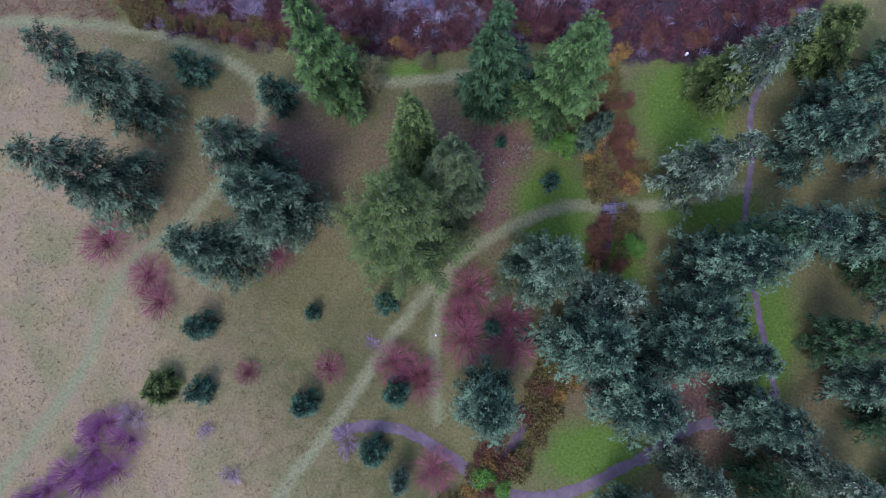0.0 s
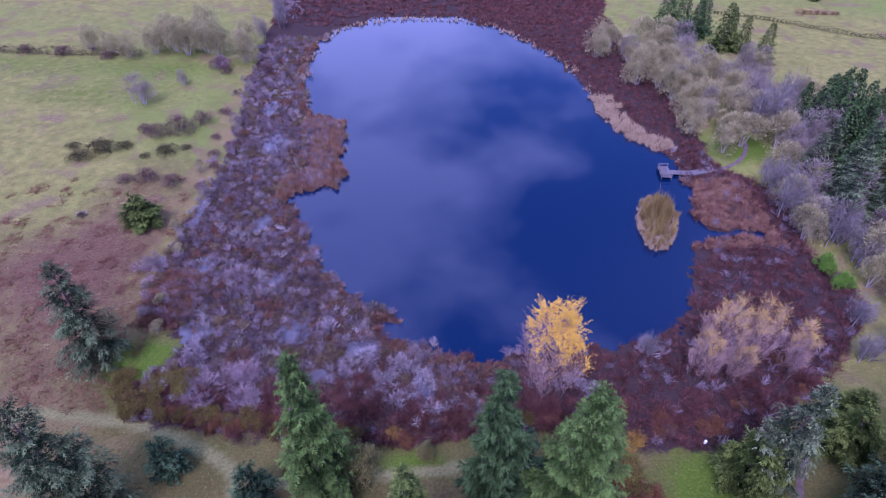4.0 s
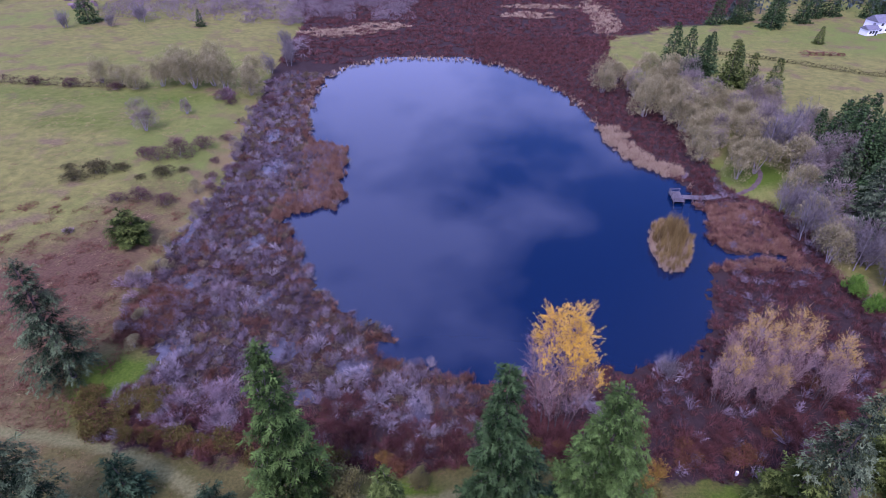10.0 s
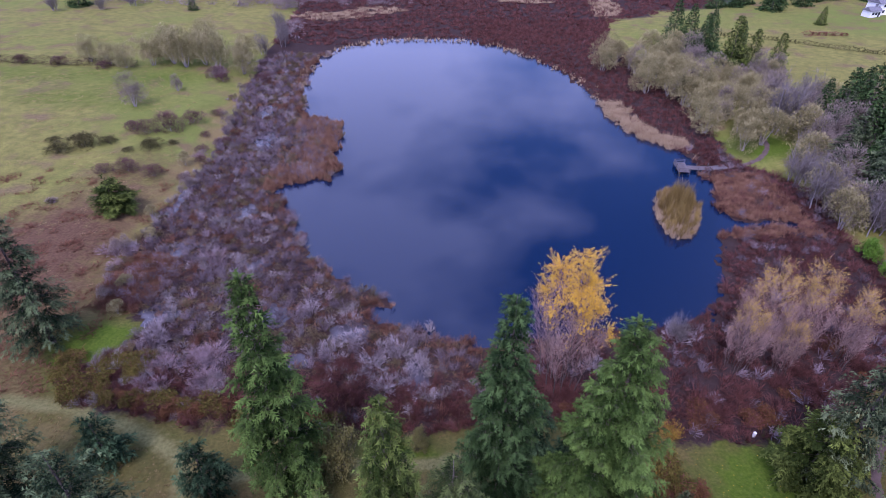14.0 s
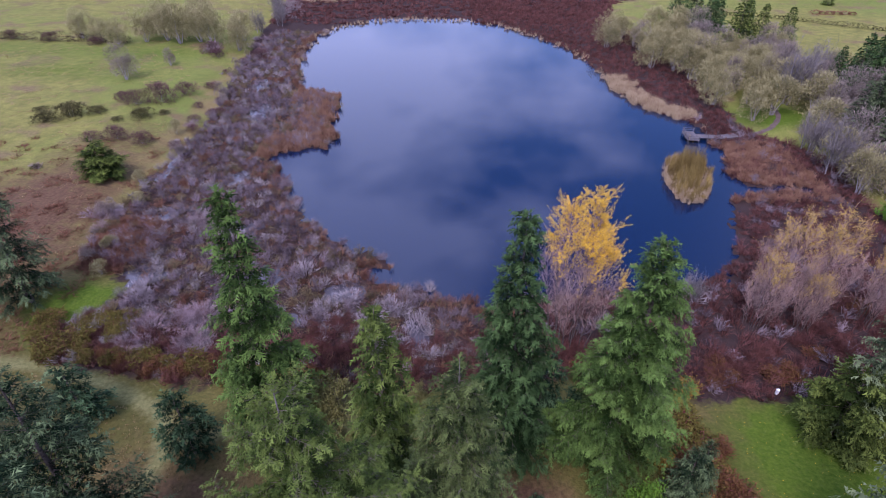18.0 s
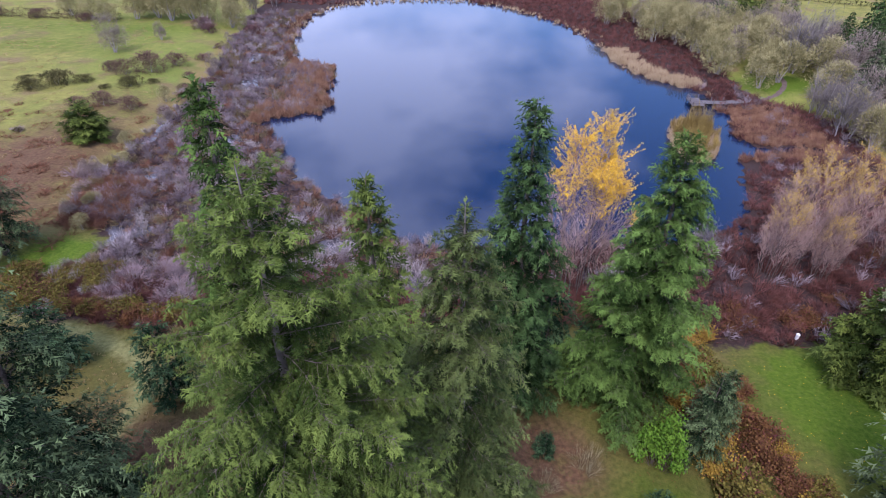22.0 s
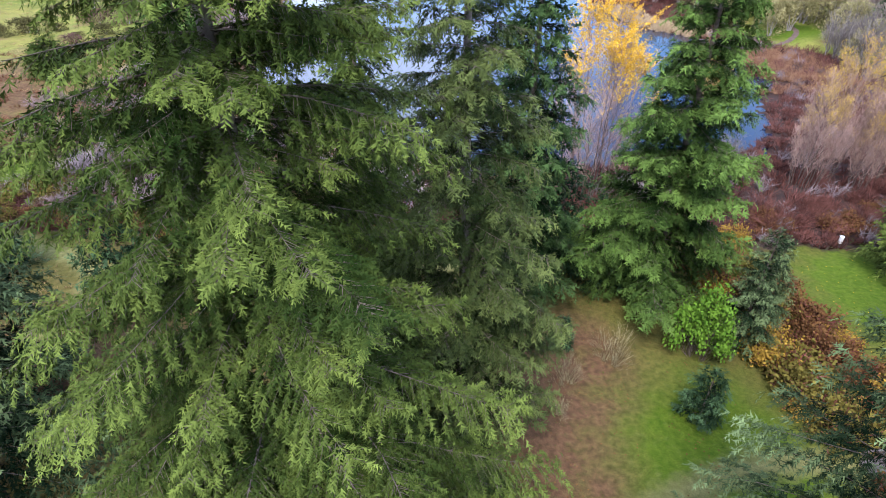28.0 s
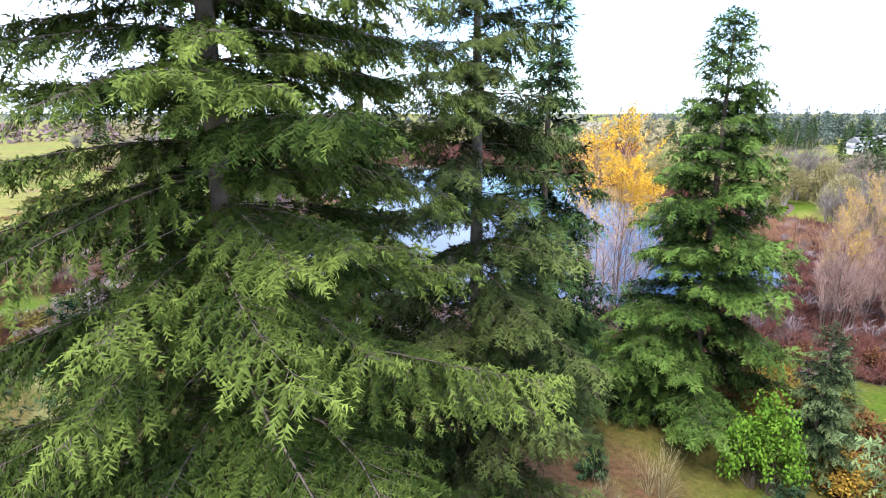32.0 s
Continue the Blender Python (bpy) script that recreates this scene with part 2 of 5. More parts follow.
# ---- helpers for meshes ----
def mesh_from(name, verts, faces, mats=None, smooth=False):
    """A mesh from an (n, 3) array and an (m, 3 or 4) array of corners."""
    me = bpy.data.meshes.new(name)
    verts, faces = np.asarray(verts, np.float32), np.asarray(faces, np.int32)
    k = faces.shape[1]
    me.vertices.add(len(verts))
    me.vertices.foreach_set("co", verts.ravel())
    me.loops.add(faces.size)
    me.loops.foreach_set("vertex_index", faces.ravel())
    me.polygons.add(len(faces))
    me.polygons.foreach_set("loop_start", np.arange(0, faces.size, k, dtype=np.int32))
    me.polygons.foreach_set("loop_total", np.full(len(faces), k, np.int32))
    if smooth:
        me.polygons.foreach_set("use_smooth", np.ones(len(faces), bool))
    me.update(calc_edges=True)
    for m in mats or []:
        me.materials.append(m)
    return me

def toned(me, values, corners):
    """Writes a tone for each spray or twig, 0 dark to 1 pale, to its corners."""
    me.attributes.new("tone", "FLOAT", "POINT").data.foreach_set("value", np.repeat(np.clip(values, 0, 1), corners).astype(np.float32))
    return me

def piece(name, me, parent=None, label=""):
    ob = new(name, me)
    if parent is not None:
        ob.parent = parent
    return tagged(ob, label) if label else ob

def part(name, bm, mat, parent=None, label=""):
    me = bpy.data.meshes.new(name)
    bm.to_mesh(me)
    bm.free()
    me.materials.append(mat)
    return piece(name, me, parent, label)

def box(bm, x0, y0, z0, x1, y1, z1, bevel=0.0):
    made = bmesh.ops.create_cube(bm, size=1)["verts"]
    for v in made:
        v.co = Vector(((x0 + x1) / 2 + v.co.x * (x1 - x0), (y0 + y1) / 2 + v.co.y * (y1 - y0), (z0 + z1) / 2 + v.co.z * (z1 - z0)))
    if bevel:
        edges = list({e for v in made for e in v.link_edges})
        bmesh.ops.bevel(bm, geom=edges, offset=bevel, segments=1, affect="EDGES")
    return bm

def unit(a):
    return a / np.maximum(np.linalg.norm(a, axis=-1, keepdims=True), 1e-6)

def tubes(p0, p1, r0, r1, sides=4):
    """Tapered sticks from p0 to p1, arrays of n points, as one set of verts and quads."""
    d = unit(p1 - p0)
    ref = np.where(np.abs(d[:, 2:3]) < 0.9, np.array([[0, 0, 1.0]]), np.array([[1.0, 0, 0]]))
    a = unit(np.cross(d, ref))
    b = np.cross(d, a)
    n = len(p0)
    rings = []
    for p, r in ((p0, r0), (p1, r1)):
        r = np.broadcast_to(np.asarray(r, float).reshape(-1, 1), (n, 1))
        for k in range(sides):
            w = 2 * math.pi * k / sides
            rings.append(p + (a * math.cos(w) + b * math.sin(w)) * r)
    v = np.stack(rings, 1).reshape(-1, 3)
    q = np.array([[k, (k + 1) % sides, sides + (k + 1) % sides, sides + k] for k in range(sides)])
    f = (np.arange(n)[:, None, None] * (2 * sides) + q[None]).reshape(-1, 4)
    return v, f

def leaves(base, direction, length, width, rng, lift=0.35, sag=0.12):
    """Small kite-shaped sprays, one quad each, arrays of n."""
    n = len(base)
    d = unit(direction)
    side = unit(np.cross(d, np.array([[0, 0, 1.0]]) + rng.normal(0, lift, (n, 3))))
    length = np.broadcast_to(np.asarray(length, float).reshape(-1, 1), (n, 1))
    width = np.broadcast_to(np.asarray(width, float).reshape(-1, 1), (n, 1))
    mid = base + d * length * 0.55
    tip = base + d * length - np.array([[0, 0, 1.0]]) * length * sag
    v = np.stack([base, mid + side * width, tip, mid - side * width], 1).reshape(-1, 3)
    f = np.arange(n * 4).reshape(-1, 4)
    return v, f

def twigs(base, tip, width, rng, bow=0.1):
    """Thin blades of two quads each, from base to tip, slightly bowed."""
    n = len(base)
    d = tip - base
    ln = np.linalg.norm(d, axis=1, keepdims=True)
    side = unit(np.cross(unit(d), rng.normal(0, 1, (n, 3))))
    width = np.broadcast_to(np.asarray(width, float).reshape(-1, 1), (n, 1))
    mid = (base + tip) / 2 + rng.normal(0, 1, (n, 3)) * ln * bow
    v = np.stack([base - side * width, base + side * width, mid + side * width * 0.7, mid - side * width * 0.7, tip], 1).reshape(-1, 3)
    i = np.arange(n)[:, None] * 5
    tri = np.concatenate([i + np.array([[0, 1, 2]]), i + np.array([[0, 2, 3]]), i + np.array([[3, 2, 4]])])
    return v, tri

def join(sets):
    vs, fs, o = [], [], 0
    for v, f in sets:
        vs.append(v)
        fs.append(f + o)
        o += len(v)
    return np.concatenate(vs), np.concatenate(fs)

# ---- the plan: shores, marsh, paths ----
SHORE = [(-9, 72.9), (-2.5, 71.3), (3, 68.6), (7, 66.9), (12.5, 68.7), (19, 69.6), (27, 71.4), (34.4, 70.6), (40.5, 72.9), (46.7, 74.6), (52.3, 80.7), (55.9, 87.3),
         (59.4, 96.5), (64.2, 103.7), (81, 105.8), (66.5, 108.1), (65.6, 113.9), (69, 126.9), (67, 143.6), (60.5, 150.4), (54.5, 165.5), (53.7, 183),
         (48.2, 209), (37.5, 231), (22, 252.5), (1.3, 260.2), (-22.7, 260), (-42.3, 248), (-50, 233), (-51.3, 208), (-46.4, 180), (-42.8, 168.8), (-34.8, 166.8),
         (-31, 160.8), (-30.5, 144.6), (-29, 129), (-40.6, 124.8), (-36.6, 113.3), (-30, 98), (-22.8, 89.5), (-15.9, 83.6), (-10.8, 78.8), (-13.3, 75.5)]
MARSH = [(-60, 58), (-42, 52), (-31, 51), (-15, 49), (-3, 49.5), (12, 52), (28, 50), (42, 48), (62, 54), (91, 80), (88, 100), (93, 118), (85, 131), (80, 138), (81, 152), (85, 188),
         (81, 216), (84, 294), (170, 345), (210, 470), (-100, 470), (-81, 338), (-78, 292), (-74, 227), (-69, 187), (-64, 139), (-66, 107), (-66, 86), (-53, 72)]

def spline(pts, steps=5, closed=True):
    p = np.array(pts, float)
    n = len(p)
    out = []
    for i in range(n if closed else n - 1):
        a, b, c, d = (p[(i + k) % n] if closed else p[min(max(i + k, 0), n - 1)] for k in (-1, 0, 1, 2))
        for s in range(steps):
            t = s / steps
            out.append(0.5 * (2 * b + (c - a) * t + (2 * a - 5 * b + 4 * c - d) * t * t + (3 * b - a - 3 * c + d) * t ** 3))
    if not closed:
        out.append(p[-1])
    return np.array(out)

SHORE_LINE, MARSH_LINE = spline(SHORE, 4), spline(MARSH, 3)

def line_distance(q, line, closed=True):
    best = np.full(len(q), 1e9)
    ends = np.roll(line, -1, 0) if closed else line[1:]
    starts = line if closed else line[:-1]
    for a, b in zip(starts, ends):
        ab = b - a
        t = np.clip(((q - a) @ ab) / max(ab @ ab, 1e-9), 0, 1)
        best = np.minimum(best, np.hypot(*(q - a - t[:, None] * ab).T))
    return best

def inside(q, line):
    hit = np.zeros(len(q), bool)
    for a, b in zip(line, np.roll(line, -1, 0)):
        cross = (a[1] > q[:, 1]) != (b[1] > q[:, 1])
        hit ^= cross & (q[:, 0] < (b[0] - a[0]) * (q[:, 1] - a[1]) / (b[1] - a[1] + 1e-12) + a[0])
    return hit

def signed(q, line):
    d = line_distance(q, line)
    return np.where(inside(q, line), -d, d)

def step(a, b, x):
    t = np.clip((x - a) / (b - a), 0, 1)
    return t * t * (3 - 2 * t)

def waves(q, scale, seed=0):
    """Cheap smooth noise from sums of sines, about -1 to 1."""
    rng = np.random.default_rng(seed)
    s = np.zeros(len(q))
    for k in range(9):
        w = rng.uniform(0, 2 * math.pi)
        f = rng.uniform(0.6, 2.2) / scale
        s += np.sin((q[:, 0] * math.cos(w) + q[:, 1] * math.sin(w)) * f * 6.28 + rng.uniform(0, 6.28))
    return s / 4.5

def shore_gap(q):
    """Metres from the ragged water's edge, below 0 in the pond."""
    return signed(q, SHORE_LINE) + waves(q, 7, 3) * 1.5 + waves(q, 2.6, 4) * 0.8

ISLAND = (55.0, 110.8)

def island_distance(q):
    a = math.radians(18)
    dx, dy = q[:, 0] - ISLAND[0], q[:, 1] - ISLAND[1]
    u, v = dx * math.cos(a) - dy * math.sin(a), dx * math.sin(a) + dy * math.cos(a)
    return (np.hypot(u / 5.0, v / 11.5) - 1) * 7 + waves(q, 3, 12) * 0.5

CREEK = spline([(28, 56), (27.7, 40.6), (28.8, 29), (29.4, 19.7), (28.1, 12.7), (21.2, -3), (18, -10.6), (10.1, -21.7), (5.3, -27.2), (-4, -40)], 5, False)

POOLS = ((-53, 75, 5.5, 4.5), (-31.5, 75.5, 4.5, 4.0), (-16.5, 71.5, 4.5, 3.0), (-4.5, 61, 2.8, 5.5), (-24, 64, 3.5, 2.2), (-52, 152, 5, 9), (-64, 118, 1.8, 14), (-46, 112, 3, 5), (-56, 96, 2.5, 4), (-38, 90, 3, 3), (-58, 175, 3, 8))

POOLS = tuple((x, y, a * 0.78, b * 0.78) for x, y, a, b in POOLS)

def pool(q):
    """Above 0 in the flooded hollows of the marsh."""
    q = np.asarray(q, float).reshape(-1, 2)
    best = np.full(len(q), -9.0)
    for cx, cy, rx, ry in POOLS:
        best = np.maximum(best, 1 - ((q[:, 0] - cx) / rx) ** 2 - ((q[:, 1] - cy) / ry) ** 2)
    return best + 0.45 * waves(q, 2.6, 9)

def height(q):
    q = np.asarray(q, float).reshape(-1, 2)
    ds, dm = np.minimum(shore_gap(q), 400), signed(q, MARSH_LINE)
    low = 0.14 + 0.16 * waves(q, 9, 1) + 0.10 * waves(q, 3.1, 2)
    low = np.maximum(low, np.where(ds < 4, 0.12, 0.05))
    land = 0.3 + 1.6 * step(0, 14, dm) + 0.12 * waves(q, 25, 5) * step(0, 10, dm)
    land = land + 4.5 * step(-75, -220, q[:, 0]) + 3.0 * step(95, 240, q[:, 0]) * step(120, 260, q[:, 1])
    z = np.where(dm > 0, land, np.minimum(low + 0.25 * step(-6, 0, dm), 0.6))
    z = np.where(ds < 0, np.maximum(-1.6, ds * 0.55), z)
    z = np.where(dm < 0, z - 0.55 * step(-0.1, 0.5, pool(q)), z)
    near = q[:, 1] < 60
    dc = np.full(len(q), 99.0)
    if near.any():
        dc[near] = line_distance(q[near], CREEK, False)
    z = z - 0.9 * (1 - step(0.4, 2.2, dc)) * step(52, 44, q[:, 1])
    di = island_distance(q) + waves(q, 4, 8) * 0.5
    z = np.where((di < 0) & (ds < 4), 0.22, z)
    return z

def ground_at(x, y):
    return float(height([(x, y)])[0])

# ---- the ground ----
def axis(lo, hi, fine, far, growth=1.13):
    mid = list(np.arange(lo, hi + fine / 2, fine))
    s, a, b = fine, [lo], [hi]
    while a[-1] > -far:
        s *= growth
        a.append(a[-1] - s)
    s = fine
    while b[-1] < far:
        s *= growth
        b.append(b[-1] + s)
    return np.array(a[:0:-1] + mid + b[1:])

gx, gy = axis(-190, 110, 1.1, 3500), axis(-45, 175, 1.0, 3500)
GX, GY = np.meshgrid(gx, gy)
gq = np.stack([GX.ravel(), GY.ravel()], 1)
gz = height(gq)
gn = len(gx)
gi = (np.arange(len(gy) - 1)[:, None] * gn + np.arange(gn - 1)[None]).ravel()
ground_mesh = mesh_from("ground", np.column_stack([gq, gz]), np.column_stack([gi, gi + 1, gi + gn + 1, gi + gn]), smooth=True)

MOWN = [spline(p, 5, False) for p in (
    [(-80, -36), (-73.4, -24.2), (-66.7, -14.1), (-61.5, -5.6), (-59.2, 4.1), (-53.8, 12), (-45.2, 19), (-34.7, 33.5), (-34.6, 43), (-42.6, 49.2), (-58.4, 54.6), (-82.5, 55.2)],
    [(-40, -46), (-27.8, -28), (-18.6, -16.1), (-9.1, -1.9), (-1.2, 7.8), (7.8, 14.8), (20.9, 20.3), (29.9, 19.7), (41, 21.2), (53.2, 23.7)],
    [(-1.8, -16.1), (-2.2, -2.9), (-0.2, 7.8)], [(-34, 40), (-20, 44.5), (-8, 44), (8, 46)])]
dm_all, ds_all = signed(gq, MARSH_LINE), signed(gq, SHORE_LINE)
mown = np.full(len(gq), 99.0)
close = (np.abs(gq[:, 0]) < 110) & (gq[:, 1] < 80) & (gq[:, 1] > -60)
for line in MOWN:
    mown[close] = np.minimum(mown[close], line_distance(gq[close], line, False))
def blob(cx, cy, rx, ry):
    return np.exp(-(((gq[:, 0] - cx) / rx) ** 2 + ((gq[:, 1] - cy) / ry) ** 2))
lush = 0.33 * sum(blob(*b) for b in ((-150, 202, 42, 11), (-101, 203, 16, 8), (-120, 180, 30, 10))) + sum(blob(*b) for b in ((-58, 66, 7, 7), (43, 38, 8, 10), (91, 145, 9, 7), (54, -2, 6, 12), (45, 20, 9, 4), (18.5, 20, 6.5, 8), (28, 8, 6, 6), (25, -22, 9, 5), (-6, 46, 5, 2)))
TRACK = spline([(-66, 222), (-68, 211), (-69, 194), (-69, 171), (-68, 151), (-68.5, 129), (-70, 114), (-73, 103), (-80, 97)], 4, False)
field = step(-28, -78, gq[:, 0] + 0.5 * gq[:, 1] - 12) * (gq[:, 1] < 62) * step(0, 5, dm_all)
field = np.maximum(field, 0.75 * step(5.5, 2.0, line_distance(gq, TRACK, False)))
brown = 0.72 * sum(blob(*b) for b in ((-78, 74, 24, 26), (-95, 95, 24, 16), (-80, 120, 12, 25))) + sum(blob(*b) for b in ((-30, 30, 14, 10), (9.3, 25.5, 4.5, 8.5), (8.5, 22, 4, 9), (11, 29, 4.5, 5), (-2, 31, 9, 9), (40, -12, 20, 14)))
for key, val in (("marsh", step(2.5, -2.5, dm_all + waves(gq, 8, 6) * 1.5)), ("mown", step(1.6, 0.5, mown + waves(gq, 3, 7) * 0.25)), ("lush", np.clip(lush * 1.5, 0, 1)), ("meadow", np.clip(step(70, 120, np.hypot(gq[:, 0], gq[:, 1] - 10)), 0, 1)), ("field", np.clip(field, 0, 1)), ("brown", np.clip(brown * 0.9, 0, 1))):
    ground_mesh.attributes.new(key, "FLOAT", "POINT").data.foreach_set("value", val.astype(np.float32))

def ground_material():
    m = bpy.data.materials.new("meadow_and_marsh_ground")
    m.use_nodes = True
    n, l = m.node_tree.nodes, m.node_tree.links
    b = n["Principled BSDF"]
    b.inputs["Roughness"].default_value = 0.9
    b.inputs["Specular IOR Level"].default_value = 0.05
    geo = n.new("ShaderNodeNewGeometry")
    def tex(scale, detail=5):
        t = n.new("ShaderNodeTexNoise")
        t.inputs["Scale"].default_value, t.inputs["Detail"].default_value = scale, detail
        l.new(geo.outputs["Position"], t.inputs["Vector"])
        return t.outputs[0]
    def ramp(x, lo, hi):
        r = n.new("ShaderNodeMapRange")
        r.inputs[1].default_value, r.inputs[2].default_value = lo, hi
        l.new(x, r.inputs[0])
        return r.outputs[0]
    def mix(fac, a, c):
        x = n.new("ShaderNodeMixRGB")
        for i, v in ((0, fac), (1, a), (2, c)):
            if isinstance(v, tuple):
                x.inputs[i].default_value = (*v, 1)
            else:
                l.new(v, x.inputs[i])
        return x.outputs[0]
    def attr(name, rough=0.5, soft=0.4):
        a = n.new("ShaderNodeAttribute")
        a.attribute_name = name
        edge = n.new("ShaderNodeMath")
        edge.operation = "MULTIPLY_ADD"
        edge.inputs[1].default_value, edge.inputs[2].default_value = 0.9, -0.45
        l.new(tex(rough, 6), edge.inputs[0])
        both = n.new("ShaderNodeMath")
        both.operation = "ADD"
        l.new(a.outputs["Fac"], both.inputs[0])
        l.new(edge.outputs[0], both.inputs[1])
        return ramp(both.outputs[0], 0.5 - soft, 0.5 + soft)
    big, mid, small, tiny = ramp(tex(0.045), 0.35, 0.65), ramp(tex(0.35), 0.25, 0.75), ramp(tex(2.2, 8), 0.22, 0.78), ramp(tex(14, 4), 0.2, 0.8)
    grass = mix(mid, mix(tiny, (0.034, 0.042, 0.010), (0.085, 0.09, 0.020)), mix(small, (0.058, 0.050, 0.017), (0.125, 0.108, 0.032)))
    grass = mix(big, grass, mix(small, (0.068, 0.060, 0.018), (0.15, 0.126, 0.037)))
    straw = mix(small, (0.125, 0.09, 0.028), (0.28, 0.21, 0.08))
    straw = mix(mid, straw, mix(tiny, (0.15, 0.10, 0.052), (0.22, 0.17, 0.075)))
    straw = mix(ramp(tex(0.1, 6), 0.45, 0.68), straw, mix(small, (0.09, 0.088, 0.026), (0.18, 0.165, 0.055)))
    green = mix(small, (0.038, 0.080, 0.007), (0.098, 0.138, 0.016))
    litter = mix(small, (0.055, 0.032, 0.019), (0.155, 0.088, 0.048))
    wet = mix(mid, mix(small, (0.016, 0.010, 0.009), (0.060, 0.033, 0.027)), mix(tiny, (0.022, 0.015, 0.014), (0.062, 0.044, 0.040)))
    far = mix(mid, mix(tiny, (0.08, 0.088, 0.022), (0.165, 0.158, 0.042)), mix(small, (0.158, 0.148, 0.036), (0.29, 0.268, 0.072)))
    far = mix(ramp(tex(0.016, 3), 0.46, 0.66), far, mix(small, (0.085, 0.13, 0.020), (0.18, 0.20, 0.045)))
    far = mix(ramp(tex(0.12, 6), 0.53, 0.68), far, mix(small, (0.10, 0.075, 0.035), (0.22, 0.165, 0.075)))
    grass = mix(attr("meadow", 0.1, 0.5), grass, far)
    col = mix(attr("field"), grass, straw)
    col = mix(attr("brown"), col, litter)
    col = mix(attr("lush"), col, green)
    col = mix(attr("mown", 2.0, 0.45), col, mix(small, (0.105, 0.11, 0.035), (0.20, 0.185, 0.075)))
    col = mix(attr("marsh", 1.2, 0.2), col, wet)
    fleck = n.new("ShaderNodeMixRGB")
    fleck.blend_type = "MULTIPLY"
    fleck.inputs[0].default_value = 0.8
    l.new(col, fleck.inputs[1])
    gray = mix(tiny, (0.55, 0.55, 0.55), (1.35, 1.35, 1.35))
    l.new(gray, fleck.inputs[2])
    l.new(fleck.outputs[0], b.inputs["Base Color"])
    bp = n.new("ShaderNodeBump")
    bp.inputs["Strength"].default_value, bp.inputs["Distance"].default_value = 0.35, 0.2
    l.new(small, bp.inputs["Height"])
    l.new(bp.outputs[0], b.inputs["Normal"])
    return m

ground_mesh.materials.append(ground_material())
tagged(new("ground", ground_mesh), "autumn grassland and marshy ground round a pond", "ground", kind="structure")

# ---- the water ----
def water_material():
    m = bpy.data.materials.new("pond_water")
    m.use_nodes = True
    n, l = m.node_tree.nodes, m.node_tree.links
    b = n["Principled BSDF"]
    b.inputs["Base Color"].default_value = (0.0015, 0.010, 0.035, 1)
    b.inputs["Roughness"].default_value = 0.04
    b.inputs["IOR"].default_value = 1.45
    geo = n.new("ShaderNodeNewGeometry")
    t = n.new("ShaderNodeTexNoise")
    t.inputs["Scale"].default_value, t.inputs["Detail"].default_value = 0.8, 4
    l.new(geo.outputs["Position"], t.inputs["Vector"])
    bp = n.new("ShaderNodeBump")
    bp.inputs["Strength"].default_value, bp.inputs["Distance"].default_value = 0.06, 0.05
    l.new(t.outputs[0], bp.inputs["Height"])
    l.new(bp.outputs[0], b.inputs["Normal"])
    return m

wx, wy = np.meshgrid(np.linspace(-72, 86, 20), np.linspace(50, 275, 20))
wi = (np.arange(19)[:, None] * 20 + np.arange(19)[None]).ravel()
water_mesh = mesh_from("water", np.column_stack([wx.ravel(), wy.ravel(), np.zeros(400)]), np.column_stack([wi, wi + 1, wi + 21, wi + 20]), [water_material()], True)
tagged(new("water", water_mesh), "dark blue still pond water reflecting clouds", "pond", kind="structure")

def flood_pools():
    m = material("silty_flood_water", (0.03, 0.026, 0.03), (0.075, 0.065, 0.075), 0.16, 0.5, spec=0.5)
    a = np.linspace(0, 6.2832, 29)[:-1]
    for cx, cy, rx, ry in POOLS:
        rim = np.column_stack([cx + np.cos(a) * rx * 1.5, cy + np.sin(a) * ry * 1.5, np.full(28, 0.03)])
        me = mesh_from("flood_pool", rim, [list(range(28))], [m])
        tagged(new("flood_pool", me), "shallow silty flood pool in the marsh", "pool", kind="structure")
flood_pools()

# ---- gravel paths ----
def ribbon(name, line, width, mat, rise, label, category):
    line = np.asarray(line)
    tan = unit(np.gradient(line, axis=0))
    nor = np.column_stack([-tan[:, 1], tan[:, 0]])
    rng = np.random.default_rng(len(line))
    cols = []
    for k in np.linspace(-1, 1, 5):
        edge = rng.normal(0, 0.08 * width, len(line)) if abs(k) == 1 else 0
        q = line + nor * (k * width / 2 + edge)[:, None] if abs(k) == 1 else line + nor * (k * width / 2)
        cols.append(np.column_stack([q, height(q) + rise - (0.05 if abs(k) == 1 else 0)]))
    v = np.stack(cols, 1).reshape(-1, 3)
    i = (np.arange(len(line) - 1)[:, None] * 5 + np.arange(4)[None]).ravel()
    me = mesh_from(name, v, np.column_stack([i, i + 1, i + 6, i + 5]), [mat], True)
    return tagged(new(name, me), label, category, kind="structure")

ribbon("footpath", spline([(-19.5, -18.8), (-14.7, -17.5), (-7, -18.4), (1.5, -23.5), (8.1, -28.3), (18.5, -28.6), (31.9, -23.2), (40.8, -18.2), (50, -16), (56, -12.6)], 14, False), 1.9, M_GRAVEL, 0.06, "worn gravel footpath winding through the trees", "path")
ribbon("footpath", spline([(56, -12.6), (54.4, -2.2), (52.7, 16.6), (54.5, 27.9), (56, 40), (66, 52)], 24, False), 1.1, M_GRAVEL, 0.06, "narrow gravel footpath across a green lawn", "path")
ribbon("footpath", spline([(94, 155), (92, 145), (88, 139), (82, 135.6), (76, 133.8)], 14, False), 1.3, M_GRAVEL, 0.06, "gravel footpath leading down to the dock", "path")
ribbon("creek_bed", CREEK, 1.6, M_MUD, 0.08, "wet muddy creek bed between bushes", "creek")

